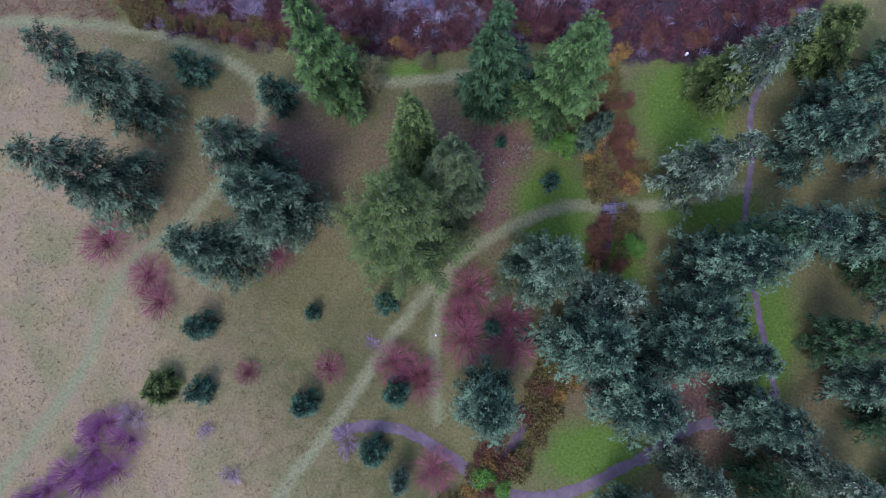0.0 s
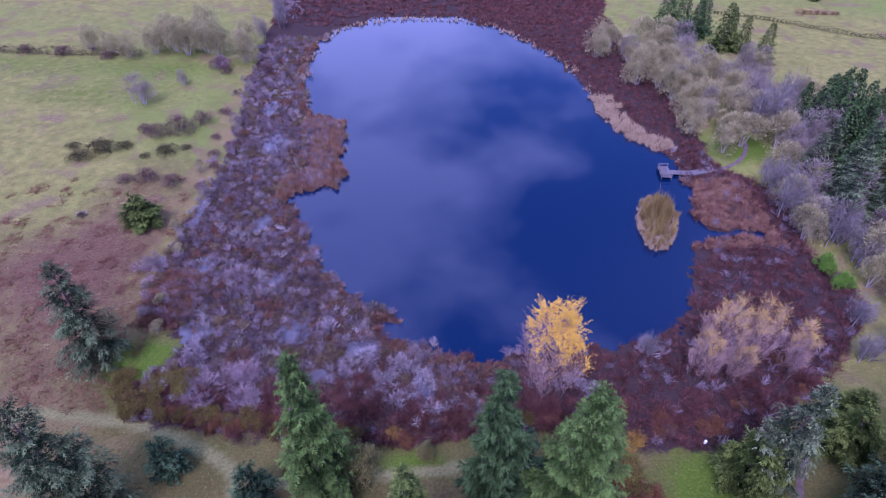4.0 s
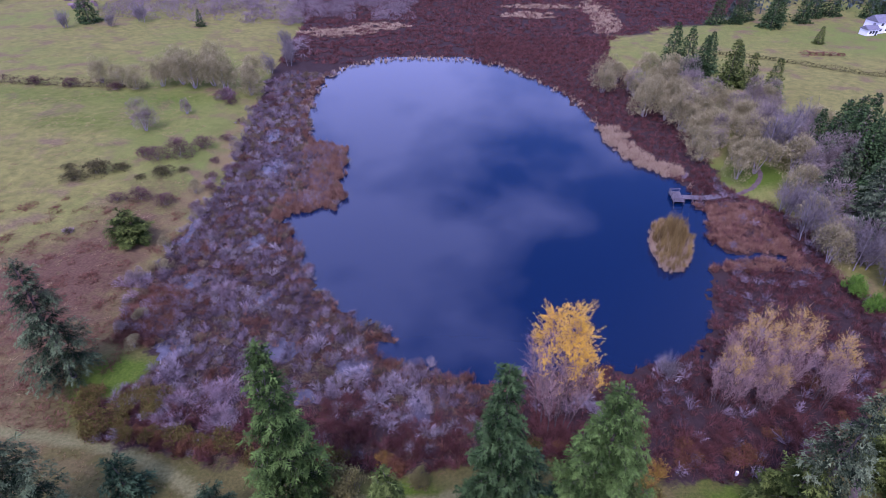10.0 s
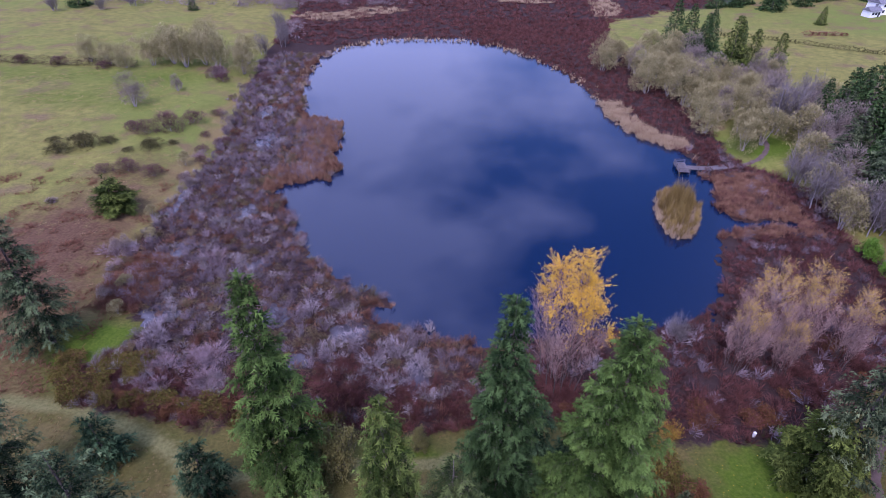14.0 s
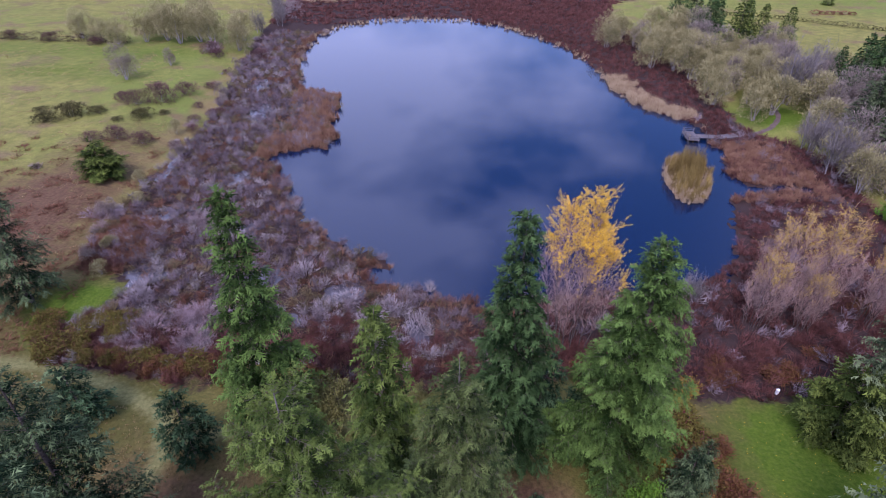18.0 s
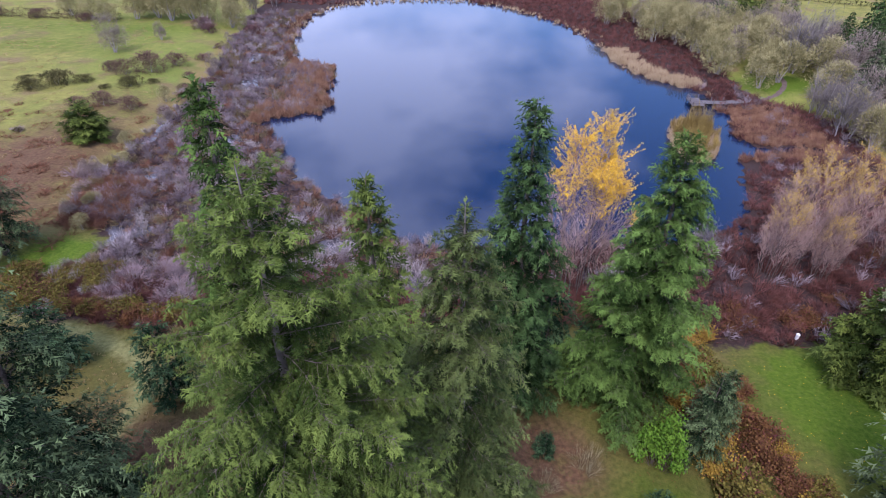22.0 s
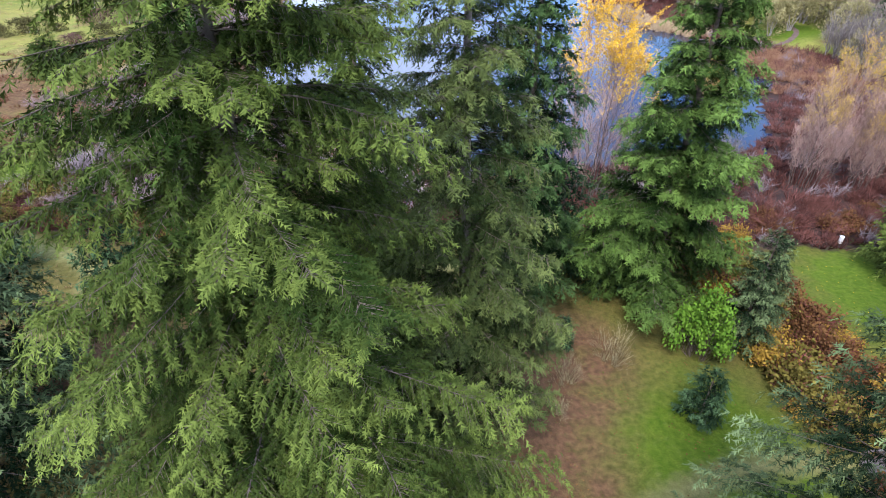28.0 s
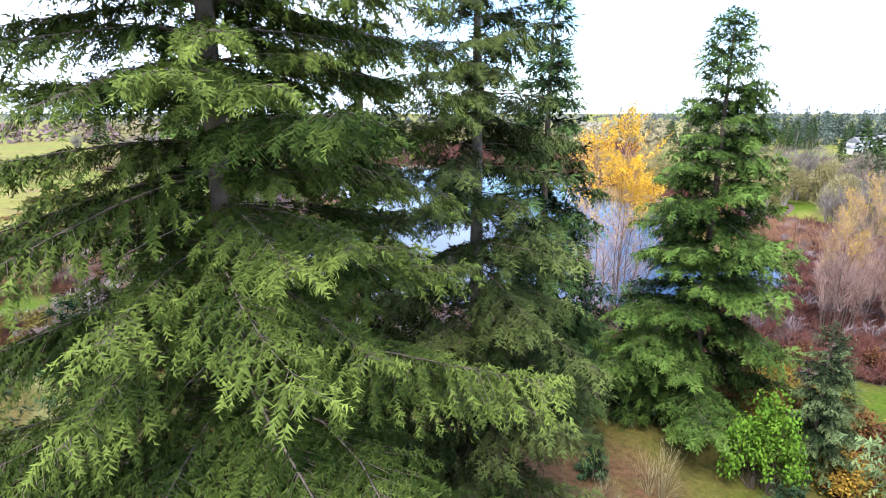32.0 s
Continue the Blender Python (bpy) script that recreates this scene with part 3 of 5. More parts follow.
# ---- trees ----
def trunk_mesh(h, r, rng, sides=9, rings=10, lean=0.01):
    t = np.linspace(0, 1, rings)
    cx, cy = np.cumsum(rng.normal(0, lean * h / rings, rings)), np.cumsum(rng.normal(0, lean * h / rings, rings))
    rad = r * (1 - t) ** 0.8 + 0.02 + 0.35 * r * np.exp(-t * 25)
    w = np.linspace(0, 2 * math.pi, sides, endpoint=False)
    v = np.stack([cx[:, None] + rad[:, None] * np.cos(w), cy[:, None] + rad[:, None] * np.sin(w), np.repeat((t * h - 0.3 * (t == 0))[:, None], sides, 1)], -1).reshape(-1, 3)
    i = (np.arange(rings - 1)[:, None] * sides + np.arange(sides)[None])
    j = (np.arange(rings - 1)[:, None] * sides + (np.arange(sides)[None] + 1) % sides)
    f = np.stack([i, j, j + sides, i + sides], -1).reshape(-1, 4)
    return v, f, (t * h, cx, cy, rad)

def fronds(base, direction, normal, size, k, rng, sag=0.18, slim=0.13, chaos=0.22):
    """Feathered needle sprays: k leaflets, one triangle each, left and right of an axis."""
    m = len(base)
    d = unit(direction)
    side = unit(np.cross(d, normal + rng.normal(0, 0.25, (m, 3))))
    size = np.broadcast_to(np.asarray(size, float).reshape(-1, 1), (m, 1))[:, None]
    f = np.clip(((np.arange(k) + 0.5) / k)[None, :, None] + rng.normal(0, 0.5 / k, (m, k, 1)), 0, 1)
    sign = np.where(np.arange(k) % 2, 1.0, -1.0)[None, :, None] * (np.arange(k) < k - 1)[None, :, None]
    down = np.array([0, 0, -1.0])
    p = base[:, None] + d[:, None] * size * f + down * size * sag * f ** 2
    way = d[:, None] * (0.62 + 0.3 * (sign == 0)) + side[:, None] * sign * 0.78 + rng.normal(0, chaos, (m, k, 3)) + down * 0.2
    ln = size * (0.46 - 0.24 * f) * rng.uniform(0.6, 1.35, (m, k, 1))
    hw = size * slim
    v = np.stack([p - d[:, None] * hw, p + d[:, None] * hw, p + way * ln], 2).reshape(-1, 3)
    return v, np.arange(m * k * 3).reshape(-1, 3)

def stick(pts, rad, sides):
    return join([tubes(pts[None, i], pts[None, i + 1], [rad[i]], [rad[i + 1]], sides) for i in range(len(pts) - 1)])

def conifer(name, seed, h, radius, mat, boughs, spray, k, label, category="tree", droop=0.35, base=0.05, shape=0.85, group="", bark=None, dense=1.0, split=False, bare=0.0, lift=0.2, hang=None, slim=None, wide=0.30, chaos=0.2, lumpy=0.1, per=5, crowd=0.88):
    """A conifer: a trunk, and boughs that rise, bow and carry feathered sprays on side twigs."""
    rng = np.random.default_rng(seed)
    tint = np.random.default_rng(seed + 500)
    hang = droop if hang is None else hang
    tree = tagged(new(name), label, category, group or name.replace("_", " ") + " stand")
    tv, tf, (tz, tx, ty, tr) = trunk_mesh(h, 0.0125 * h + 0.03, rng)
    piece("trunk", mesh_from("trunk", tv, tf, [bark or M_BARK], True), tree)
    tier = np.arange(boughs) // per
    tiers = tier.max() + 1
    u = base + (0.985 - base) * ((tier + 0.5 + rng.normal(0, 0.11, boughs)) / tiers) ** crowd
    u = np.clip(u, base, 0.985)
    az = (np.arange(boughs) % per) * 6.2832 / per + tier * 2.39996 + rng.normal(0, 0.38, boughs)
    prof = np.minimum(1, (u - base) / 0.12 * 0.4 + 0.62) * (1 - u) ** shape
    lump = 1 + lumpy * np.sin(az * 2 + u * 13 + seed) + rng.normal(0, lumpy, boughs)
    L = np.maximum(radius * prof * np.clip(lump, 0.5, 1.45), 0.13 * radius * (1.02 - u) ** 0.25 + 0.3)
    woods, needles = [], []
    for i in range(boughs):
        out = np.array([math.cos(az[i]), math.sin(az[i]), 0])
        root = np.array([np.interp(u[i] * h, tz, tx), np.interp(u[i] * h, tz, ty), u[i] * h])
        rise = lift + (max(0, u[i] - 0.72) * 2.4) + rng.normal(0, 0.13)
        dr = droop * (1.3 - u[i]) * rng.uniform(0.7, 1.3)
        bend = np.array([-out[1], out[0], 0]) * rng.normal(0, 0.22)
        def at(s):
            s = np.asarray(s)[:, None]
            return root + (out * s + bend * s * s + np.array([0, 0, 1.0]) * (rise * s - dr * 1.5 * s * s + 0.45 * dr * s ** 4)) * L[i]
        cuts = np.linspace(0, 1, 6 if split else 4)
        rad = (0.006 * L[i] + 0.010) * (1.03 - cuts) ** 1.3
        wood = stick(at(cuts), rad, 4 if split else 3)
        dead = rng.uniform() < bare and 0.1 < u[i] < 0.75
        if dead:
            wood = stick(at(cuts * 0.55), rad * 0.6, 4)
        if dead:
            woods.append((wood, None, True, None))
            continue
        nt = max(7, int(L[i] / spray * 5.5 * dense))
        s = np.sort(rng.uniform(0.06 if split else 0.15, 1.0, nt) ** 0.8)
        p = at(s)
        fwd = unit(at(s + 0.04) - at(s - 0.04))
        side = np.cross(fwd, np.array([[0, 0, 1.0]])) * np.where(np.arange(nt) % 2, 1, -1)[:, None]
        tw = unit(fwd * rng.uniform(0.35, 0.8, nt)[:, None] + side * rng.uniform(0.5, 1.0, nt)[:, None] + np.column_stack([np.zeros((nt, 2)), rng.uniform(-0.35, 0.12, nt)]))
        tl = L[i] * (0.08 + wide * (1 - s) * np.minimum(1, s * 4)) * rng.uniform(0.6, 1.2, nt) + spray * 0.5
        kf = np.maximum(1, (tl / spray * 2.6)).astype(int)
        j = np.repeat(np.arange(nt), kf)
        m = len(j)
        f = rng.uniform(0.0, 1.0, m)
        q = p[j] + tw[j] * (tl[j] * f)[:, None]
        q[:, 2] -= hang * 0.75 * tl[j] * f ** 2
        dirs = tw[j] * rng.uniform(0.4, 1.0, m)[:, None] + fwd[j] * 0.25 + rng.normal(0, 0.2, (m, 3))
        dirs[:, 2] -= rng.uniform(0.1, 0.5 + hang * 1.5, m)
        nrm = np.tile(np.array([[0, 0, 1.0]]), (m, 1)) + out * 0.5 + rng.normal(0, 0.3, (m, 3))
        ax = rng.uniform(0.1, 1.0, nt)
        # pale young bough tips; inner sprays darkened, crown shade put into the tone
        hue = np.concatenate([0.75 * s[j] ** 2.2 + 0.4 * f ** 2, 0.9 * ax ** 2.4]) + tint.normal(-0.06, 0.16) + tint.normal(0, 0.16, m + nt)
        q = np.concatenate([q, at(ax) + rng.normal(0, 0.03, (nt, 3))])
        dirs = np.concatenate([dirs, unit(at(ax + 0.05) - at(ax)) * 0.7 + rng.normal(0, 0.45, (nt, 3))])
        nrm = np.concatenate([nrm, np.tile(np.array([[0, 0, 1.0]]), (nt, 1)) + rng.normal(0, 0.3, (nt, 3))])
        m = len(q)
        needles_i = fronds(q, dirs, nrm, spray * rng.uniform(0.7, 1.3, m), k, rng, slim=slim or (0.11 if split else 0.15), chaos=chaos)
        if split:
            side_wood = tubes(p, p + tw * (tl * 0.8)[:, None] - np.array([[0, 0, 1.0]]) * (hang * 0.5 * tl)[:, None], 0.010, 0.004, 3)
            wood = join([wood, side_wood])
        woods.append((wood, needles_i, False, hue))
    t = rng.uniform(0.92, 1.0, 30)
    lead = np.column_stack([np.interp(t * h, tz, tx), np.interp(t * h, tz, ty), t * h])
    w = rng.uniform(0, 6.28, 30)
    tipset = fronds(lead, np.column_stack([np.cos(w), np.sin(w), rng.uniform(0.0, 1.4, 30)]), np.tile([[0, 0, 1.0]], (30, 1)), spray * 0.9, k, rng)
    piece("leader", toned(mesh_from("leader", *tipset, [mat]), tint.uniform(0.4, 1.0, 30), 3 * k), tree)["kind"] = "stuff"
    if split:
        for wood, need, dead, hue in woods:
            bo = piece("bough", mesh_from("bough", *wood, [M_GREYBARK if dead else M_BARK]), tree, "bare lichen-grey dead bough" if dead else "")
            if need:
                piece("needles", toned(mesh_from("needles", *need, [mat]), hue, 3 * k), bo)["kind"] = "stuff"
    else:
        piece("branchwork", mesh_from("branchwork", *join([w[0] for w in woods]), [bark or M_BARK]), tree)["kind"] = "stuff"
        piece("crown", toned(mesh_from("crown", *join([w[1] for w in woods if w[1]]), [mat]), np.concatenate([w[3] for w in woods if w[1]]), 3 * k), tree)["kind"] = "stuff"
    return tree

def place(thing, x, y, turn=0.0, scale=1.0, tall=1.0, sink=0.05):
    thing.matrix_basis = Matrix.Translation((x, y, ground_at(x, y) - sink)) @ Matrix.Rotation(turn, 4, "Z") @ Matrix.Diagonal((scale, scale, scale * tall, 1))
    return thing

def again(thing, x, y, turn=0.0, scale=1.0, tall=1.0, label=""):
    made = copy_thing(thing, Matrix.Identity(4))
    place(made, x, y, turn, scale, tall)
    if label:
        made["label"] = label
    return made

def shrub(name, seed, h, radius, mat, n, width, label, category="shrub", leafmat=None, leaf_n=0, leaf=0.12, group="", lobes=3, low=0.0, stems=0, stem_mat=None, ragged=0.14):
    """A many-stemmed bush or tree: lobes of forked twigs, with stems and leaves where it has any."""
    rng = np.random.default_rng(seed)
    ob = tagged(new(name), label, category, group or name.replace("_", " ") + " clumps")
    la = np.arange(lobes) * 2.4 + rng.uniform(0, 1, lobes)
    lr = radius * (0.5 if lobes > 1 else 0.0) * rng.uniform(0.6, 1.15, lobes)
    centre = np.column_stack([np.cos(la) * lr, np.sin(la) * lr])
    size = radius * (rng.uniform(0.5, 0.75, lobes) if lobes > 1 else np.ones(1))
    tall = h * (rng.uniform(0.68, 1.0, lobes) if lobes > 1 else np.ones(1))
    tall[0] = h
    g = rng.integers(0, lobes, n)
    w, c = rng.uniform(0, 6.28, n), np.sqrt(rng.uniform(0, 1, n))
    tip = np.column_stack([centre[g, 0] + np.cos(w) * c * size[g], centre[g, 1] + np.sin(w) * c * size[g], tall[g] * np.sqrt(np.maximum(0.08, 1 - (c * 0.92) ** 2)) * rng.uniform(0.7, 1.1, n)])
    base = np.column_stack([centre[g] * 0.4, np.zeros(n)]) + tip * np.array([[0.1, 0.1, 0]]) + rng.normal(0, radius * 0.04, (n, 3)) * np.array([[1, 1, 0]])
    base[:, 2] = -0.08
    if stems:
        up = np.clip(tip[:, 2] / h - rng.uniform(0.15, 0.38, n), 0.08, 0.8)
        base = np.column_stack([centre[g] * (0.55 + 0.45 * up ** 1.4)[:, None], up * h])
        tip[:, 2] = np.maximum(tip[:, 2], (0.18 + 0.4 * rng.uniform(0, 1, n)) * h)
        tip[:, :2] *= (0.55 + 0.45 * np.clip(tip[:, 2:3] / h, 0, 0.8) / 0.8)
    knee = base + (tip - base) * rng.uniform(0.4, 0.65, n)[:, None] + rng.normal(0, 0.04 * radius, (n, 3))
    a, b = twigs(base, knee, width, rng, 0.04), twigs(knee, tip, width * 0.7, rng, 0.06)
    f = 3
    kk = np.repeat(knee, f, 0) + np.repeat(tip - knee, f, 0) * rng.uniform(0, 0.7, n * f)[:, None]
    tt = np.repeat(tip, f, 0) + rng.normal(0, ragged * radius, (n * f, 3))
    tt[:, 2] = np.maximum(tt[:, 2], 0.1)
    c3 = twigs(kk, tt, width * 0.55, rng, 0.06)
    v, fc = join([a, b, c3])
    piece("twigwork", mesh_from("twigwork", v, fc, [mat]), ob)["kind"] = "stuff"
    for k in range(stems):
        t = np.linspace(0, 1, 6)[:, None]
        end = np.array([centre[k % lobes, 0], centre[k % lobes, 1], tall[k % lobes] * 0.82])
        p = np.array([end[0] * 0.55, end[1] * 0.55, 0]) * (1 - t) + end * t + rng.normal(0, 0.006 * h, (6, 3)) * (t > 0)
        p[0, 2] = -0.2
        piece("stem", mesh_from("stem", *stick(p, 0.011 * h * (1.08 - t[:, 0]), 6), [stem_mat or mat], True), ob)
    if leafmat:
        i = rng.integers(0, n * f, leaf_n * 12)
        s = rng.uniform(0.2, 1.05, len(i))[:, None]
        q = kk[i] + (tt[i] - kk[i]) * s + rng.normal(0, leaf * 0.8, (len(i), 3))
        q = q[q[:, 2] > low * h + rng.normal(0, 0.04 * h, len(q))]
        q = q[:leaf_n]
        q[:, 2] = np.maximum(q[:, 2], 0.05)
        m = len(q)
        lv, lf = leaves(q, rng.normal(0, 1, (m, 3)) + np.array([[0, 0, -0.2]]), leaf * rng.uniform(0.7, 1.4, m), leaf * 0.4, rng, 1.0)
        piece("foliage", mesh_from("foliage", lv, lf, [leafmat]), ob)["kind"] = "stuff"
    return ob

def puff(name, seed, h, radius, mat, n, size, thin, label, category="tree", lobes=7, low=0.3, stem_mat=None, group=""):
    """A rounded tree or bush: stems, and lobes covered with fine twig sprays."""
    rng = np.random.default_rng(seed)
    ob = tagged(new(name), label, category, group or name.replace("_", " ") + " clumps")
    la = np.arange(lobes) * 2.4 + rng.uniform(0, 1, lobes)
    lr = radius * 0.58 * np.sqrt((np.arange(lobes) + 0.3) / lobes)
    lz = h * (low + (0.72 - low) * rng.uniform(0, 1, lobes) * (1.15 - lr / radius))
    lz[0] = h * 0.66
    centre = np.column_stack([np.cos(la) * lr, np.sin(la) * lr, lz])
    ball = radius * rng.uniform(0.38, 0.56, lobes)
    g = rng.integers(0, lobes, n)
    d = unit(rng.normal(0, 1, (n, 3)) + np.array([[0, 0, 0.35]]))
    reach = ball[g] * rng.uniform(0.5, 0.95, n)
    tall = np.minimum(1.6, (h - lz[g]) / ball[g])
    p = centre[g] + d * reach[:, None] * np.column_stack([np.ones(n), np.ones(n), np.where(d[:, 2] > 0, tall, 1.0)])
    p[:, 2] = np.maximum(p[:, 2], 0.02 * h)
    v, f = leaves(p, d + np.array([[0, 0, 0.5]]) + rng.normal(0, 0.45, (n, 3)), size * rng.uniform(0.6, 1.4, n), size * thin, rng, 1.0)
    # tone drops towards each lobe's middle, shading put into the twig colour
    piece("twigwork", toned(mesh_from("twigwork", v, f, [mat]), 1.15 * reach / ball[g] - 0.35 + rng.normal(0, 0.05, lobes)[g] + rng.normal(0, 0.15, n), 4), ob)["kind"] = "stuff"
    for k in range(min(lobes, 4)):
        t = np.linspace(0, 1, 5)[:, None]
        foot = np.array([centre[k, 0] * 0.15, centre[k, 1] * 0.15, -0.2])
        piece("stem", mesh_from("stem", *stick(foot + (centre[k] - foot) * t + rng.normal(0, 0.01 * h, (5, 3)) * (t > 0), 0.014 * h * (1.1 - t[:, 0]), 5), [stem_mat or M_GREYBARK], True), ob)
    return ob

def far_conifer(name, seed, h, radius, mat, n, size, label, shape=0.8):
    """A conifer of many drooping sprays set in tiers on a trunk."""
    rng = np.random.default_rng(seed)
    ob = tagged(new(name), label, "tree", "far conifers")
    tv, tf, _ = trunk_mesh(h, 0.012 * h, rng, 6, 6)
    piece("trunk", mesh_from("trunk", tv, tf, [M_BARK], True), ob)
    tiers = 17
    tier = np.minimum(tiers - 1, (rng.uniform(0, 1, n) ** 1.5 * tiers).astype(int))
    u = 0.06 + 0.93 * (tier + rng.normal(0, 0.2, n)) / tiers
    az = rng.uniform(0, 6.28, n)
    edge = radius * np.clip(1 - u, 0.02, 1) ** shape * (1 + 0.22 * np.sin(az * 3 + tier * 2.1) + 0.12 * np.sin(az * 7 + tier))
    rr = edge * np.sqrt(rng.uniform(0.1, 1, n))
    out = np.column_stack([np.cos(az), np.sin(az), np.zeros(n)])
    p = out * rr[:, None]
    p[:, 2] = np.clip(u, 0.02, 0.99) * h - 0.22 * rr
    p[:, 2] = np.maximum(p[:, 2], 0.1)
    v, f = leaves(p, out + rng.normal(0, 0.3, (n, 3)) - np.array([[0, 0, 0.25]]), size * (0.4 + 0.65 * (1 - u)) * rng.uniform(0.6, 1.3, n), size * 0.26, rng, 0.5)
    # paler spray ends; towards the trunk the tone has crown shade painted in
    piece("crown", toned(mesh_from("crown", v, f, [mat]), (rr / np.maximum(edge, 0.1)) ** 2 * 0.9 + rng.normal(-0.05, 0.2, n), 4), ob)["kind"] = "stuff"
    return ob

# the group of tall firs that the camera sinks beside
place(conifer("hemlock_tree", 11, 40.5, 10.1, M_HEMLOCK, 255, 0.33, 8, "tall old hemlock with drooping yellow-green boughs", droop=0.27, hang=0.42, lift=0.13, shape=0.62, split=True, bare=0.08, bark=M_TRUNKGREY, slim=0.10, dense=0.7, chaos=0.26, lumpy=0.17, per=7, wide=0.22, crowd=0.74), -6.9, 13.6, 0.3)
place(conifer("fir_tree", 12, 35.0, 6.3, M_FIROLIVE, 175, 0.48, 8, "tall slim olive-green fir in a close group", droop=0.28, hang=0.4, lift=0.15, shape=0.62, split=True, bare=0.05, bark=M_TRUNKGREY, slim=0.09, chaos=0.24, dense=0.85, per=6, crowd=0.78), 0.6, 20.7, 1.0)
place(conifer("fir_tree", 13, 33.0, 5.2, M_HEMLOCK, 110, 0.72, 8, "pointed green fir behind the tallest hemlock", droop=0.3, hang=0.4, shape=0.7, split=True, bare=0.05), -4.9, 27.1, 2.0)
place(conifer("spruce_tree", 14, 33.5, 5.4, M_FIRDARK, 115, 0.78, 8, "tall dark green spruce at the marsh edge", droop=0.28, hang=0.4, shape=0.7, split=True, bare=0.04), 6.9, 38.8, 0.5)
place(conifer("fir_tree", 15, 31.0, 7.4, M_FIR, 150, 0.66, 8, "tall irregular green fir above a bushy creek", droop=0.24, hang=0.35, shape=0.7, lumpy=0.17, split=True, bare=0.04, slim=0.10, chaos=0.25, dense=1.0, per=6), 18.8, 38.1, 2.5)
place(conifer("fir_tree", 16, 35.0, 6.0, M_FIR, 105, 0.95, 7, "slim bright green fir beside the marsh", droop=0.26, hang=0.4, shape=0.78, split=True, lumpy=0.15), -19.4, 40.6, 1.2)

# firs and spruces standing in the park
fir_mid = place(conifer("fir_tree", 21, 29, 6.6, M_FIRDARK, 115, 0.85, 4, "large dark green fir standing on dry grass", droop=0.34, shape=0.72, wide=0.16, dense=0.58, slim=0.18, per=7, lumpy=0.13), 63, -3, 0.0, 0.72)
spruce_mid = place(conifer("spruce_tree", 22, 28, 7.4, M_SPRUCE, 115, 0.85, 4, "broad blue-green spruce with layered boughs", droop=0.24, shape=0.62, lift=0.3, wide=0.17, hang=0.25, dense=0.58, slim=0.18, per=8, lumpy=0.14), 60, 29, 0.4, 0.86)
fir_pale = place(conifer("fir_tree", 23, 28, 6.4, M_FIRGREY, 110, 0.82, 4, "grey-green fir with thin silvery boughs", droop=0.36, shape=0.72, wide=0.15, dense=0.58, slim=0.17, per=7, lumpy=0.15), 40.1, 23.8, 0.4)
fir_wide = place(conifer("fir_tree", 26, 29, 6.9, M_FIRWIDE, 145, 0.70, 5, "wide dark blue-green fir with long sweeping boughs", droop=0.26, hang=0.35, shape=0.66, lift=0.16, wide=0.17, dense=0.62, slim=0.12, bark=M_BARK, lumpy=0.15, chaos=0.15, per=8), -31.0, 25.3, 2.0)
again(fir_wide, -27.0, 17.6, 4.4, 1.06, label="wide grey-green fir with pale-tipped boughs")
again(fir_wide, -35.9, 11.0, 0.8, 0.95)
place(conifer("fir_tree", 27, 28, 7.2, M_FIRWIDE, 125, 0.42, 8, "broad blue-green fir close beside the mown lawn", droop=0.24, hang=0.3, shape=0.62, lift=0.2, wide=0.17, dense=0.6, slim=0.085, lumpy=0.15, chaos=0.22, per=8), 14.8, 8.4, 2.6)
again(fir_wide, -54.0, 37.4, 3.6, 1.05, label="large dark green fir standing on dry grass")
again(fir_wide, -54.4, 22.3, 5.2, 1.06, label="large dark green fir standing on dry grass")
again(fir_wide, -66.0, 67.5, 1.9, 0.9, label="dark green fir at the edge of the meadow")
again(fir_pale, 51.4, 42.7, 0.7, 0.9)
for thing, x, y, h in ((spruce_mid, 66, 37, 21), (fir_pale, 73, 28, 24), (spruce_mid, 21.5, -3.2, 29), (fir_pale, 25.5, 3.5, 25), (spruce_mid, 42.2, 8.2, 29), (spruce_mid, 54.5, 13.6, 24), (spruce_mid, 27.6, -11.6, 27),
                       (spruce_mid, 34, -4.5, 25), (spruce_mid, 5.9, -12.4, 24), (spruce_mid, 47.7, -14.5, 22), (fir_pale, 55, -22, 23), (fir_pale, 37.5, -23.5, 21), (fir_mid, 70, -16.4, 22),
                       (spruce_mid, 67, 14, 24), (fir_mid, 76, 44, 22), (fir_mid, 80, 20, 23), (fir_mid, 44, -30, 22), (spruce_mid, 33, -33, 20), (fir_pale, -8, -25.5, 10), (spruce_mid, 38, 0.5, 24), (spruce_mid, 45, -5.5, 21), (fir_mid, 49, -25.5, 22), (fir_pale, 62, -27, 22), (spruce_mid, 66, -9, 20), (fir_mid, 48, 12, 23), (fir_pale, 75, 4, 22), (fir_mid, 71, 8, 20), (spruce_mid, 28, -30, 19), (fir_mid, 73, -28, 22)):
    again(thing, x, y, x * 1.7 + y, h / 29, random.uniform(0.92, 1.08))

again(fir_wide, 24.2, 31.5, 1.1, 0.42, 0.95, "small blue-green spruce beside a leafy bush")
again(fir_wide, 27.0, 34.0, 2.2, 0.34, 1.0, "small blue-green spruce beside a leafy bush")

# young conifers and evergreen bushes
young = place(conifer("young_spruce", 41, 8.5, 3.4, M_YOUNG, 48, 0.62, 5, "young bushy blue-green spruce on the lawn", "tree", droop=0.2, base=0.02, shape=0.5, lift=0.3, dense=0.6), -45.2, 44.6, 0.0, 1.05)
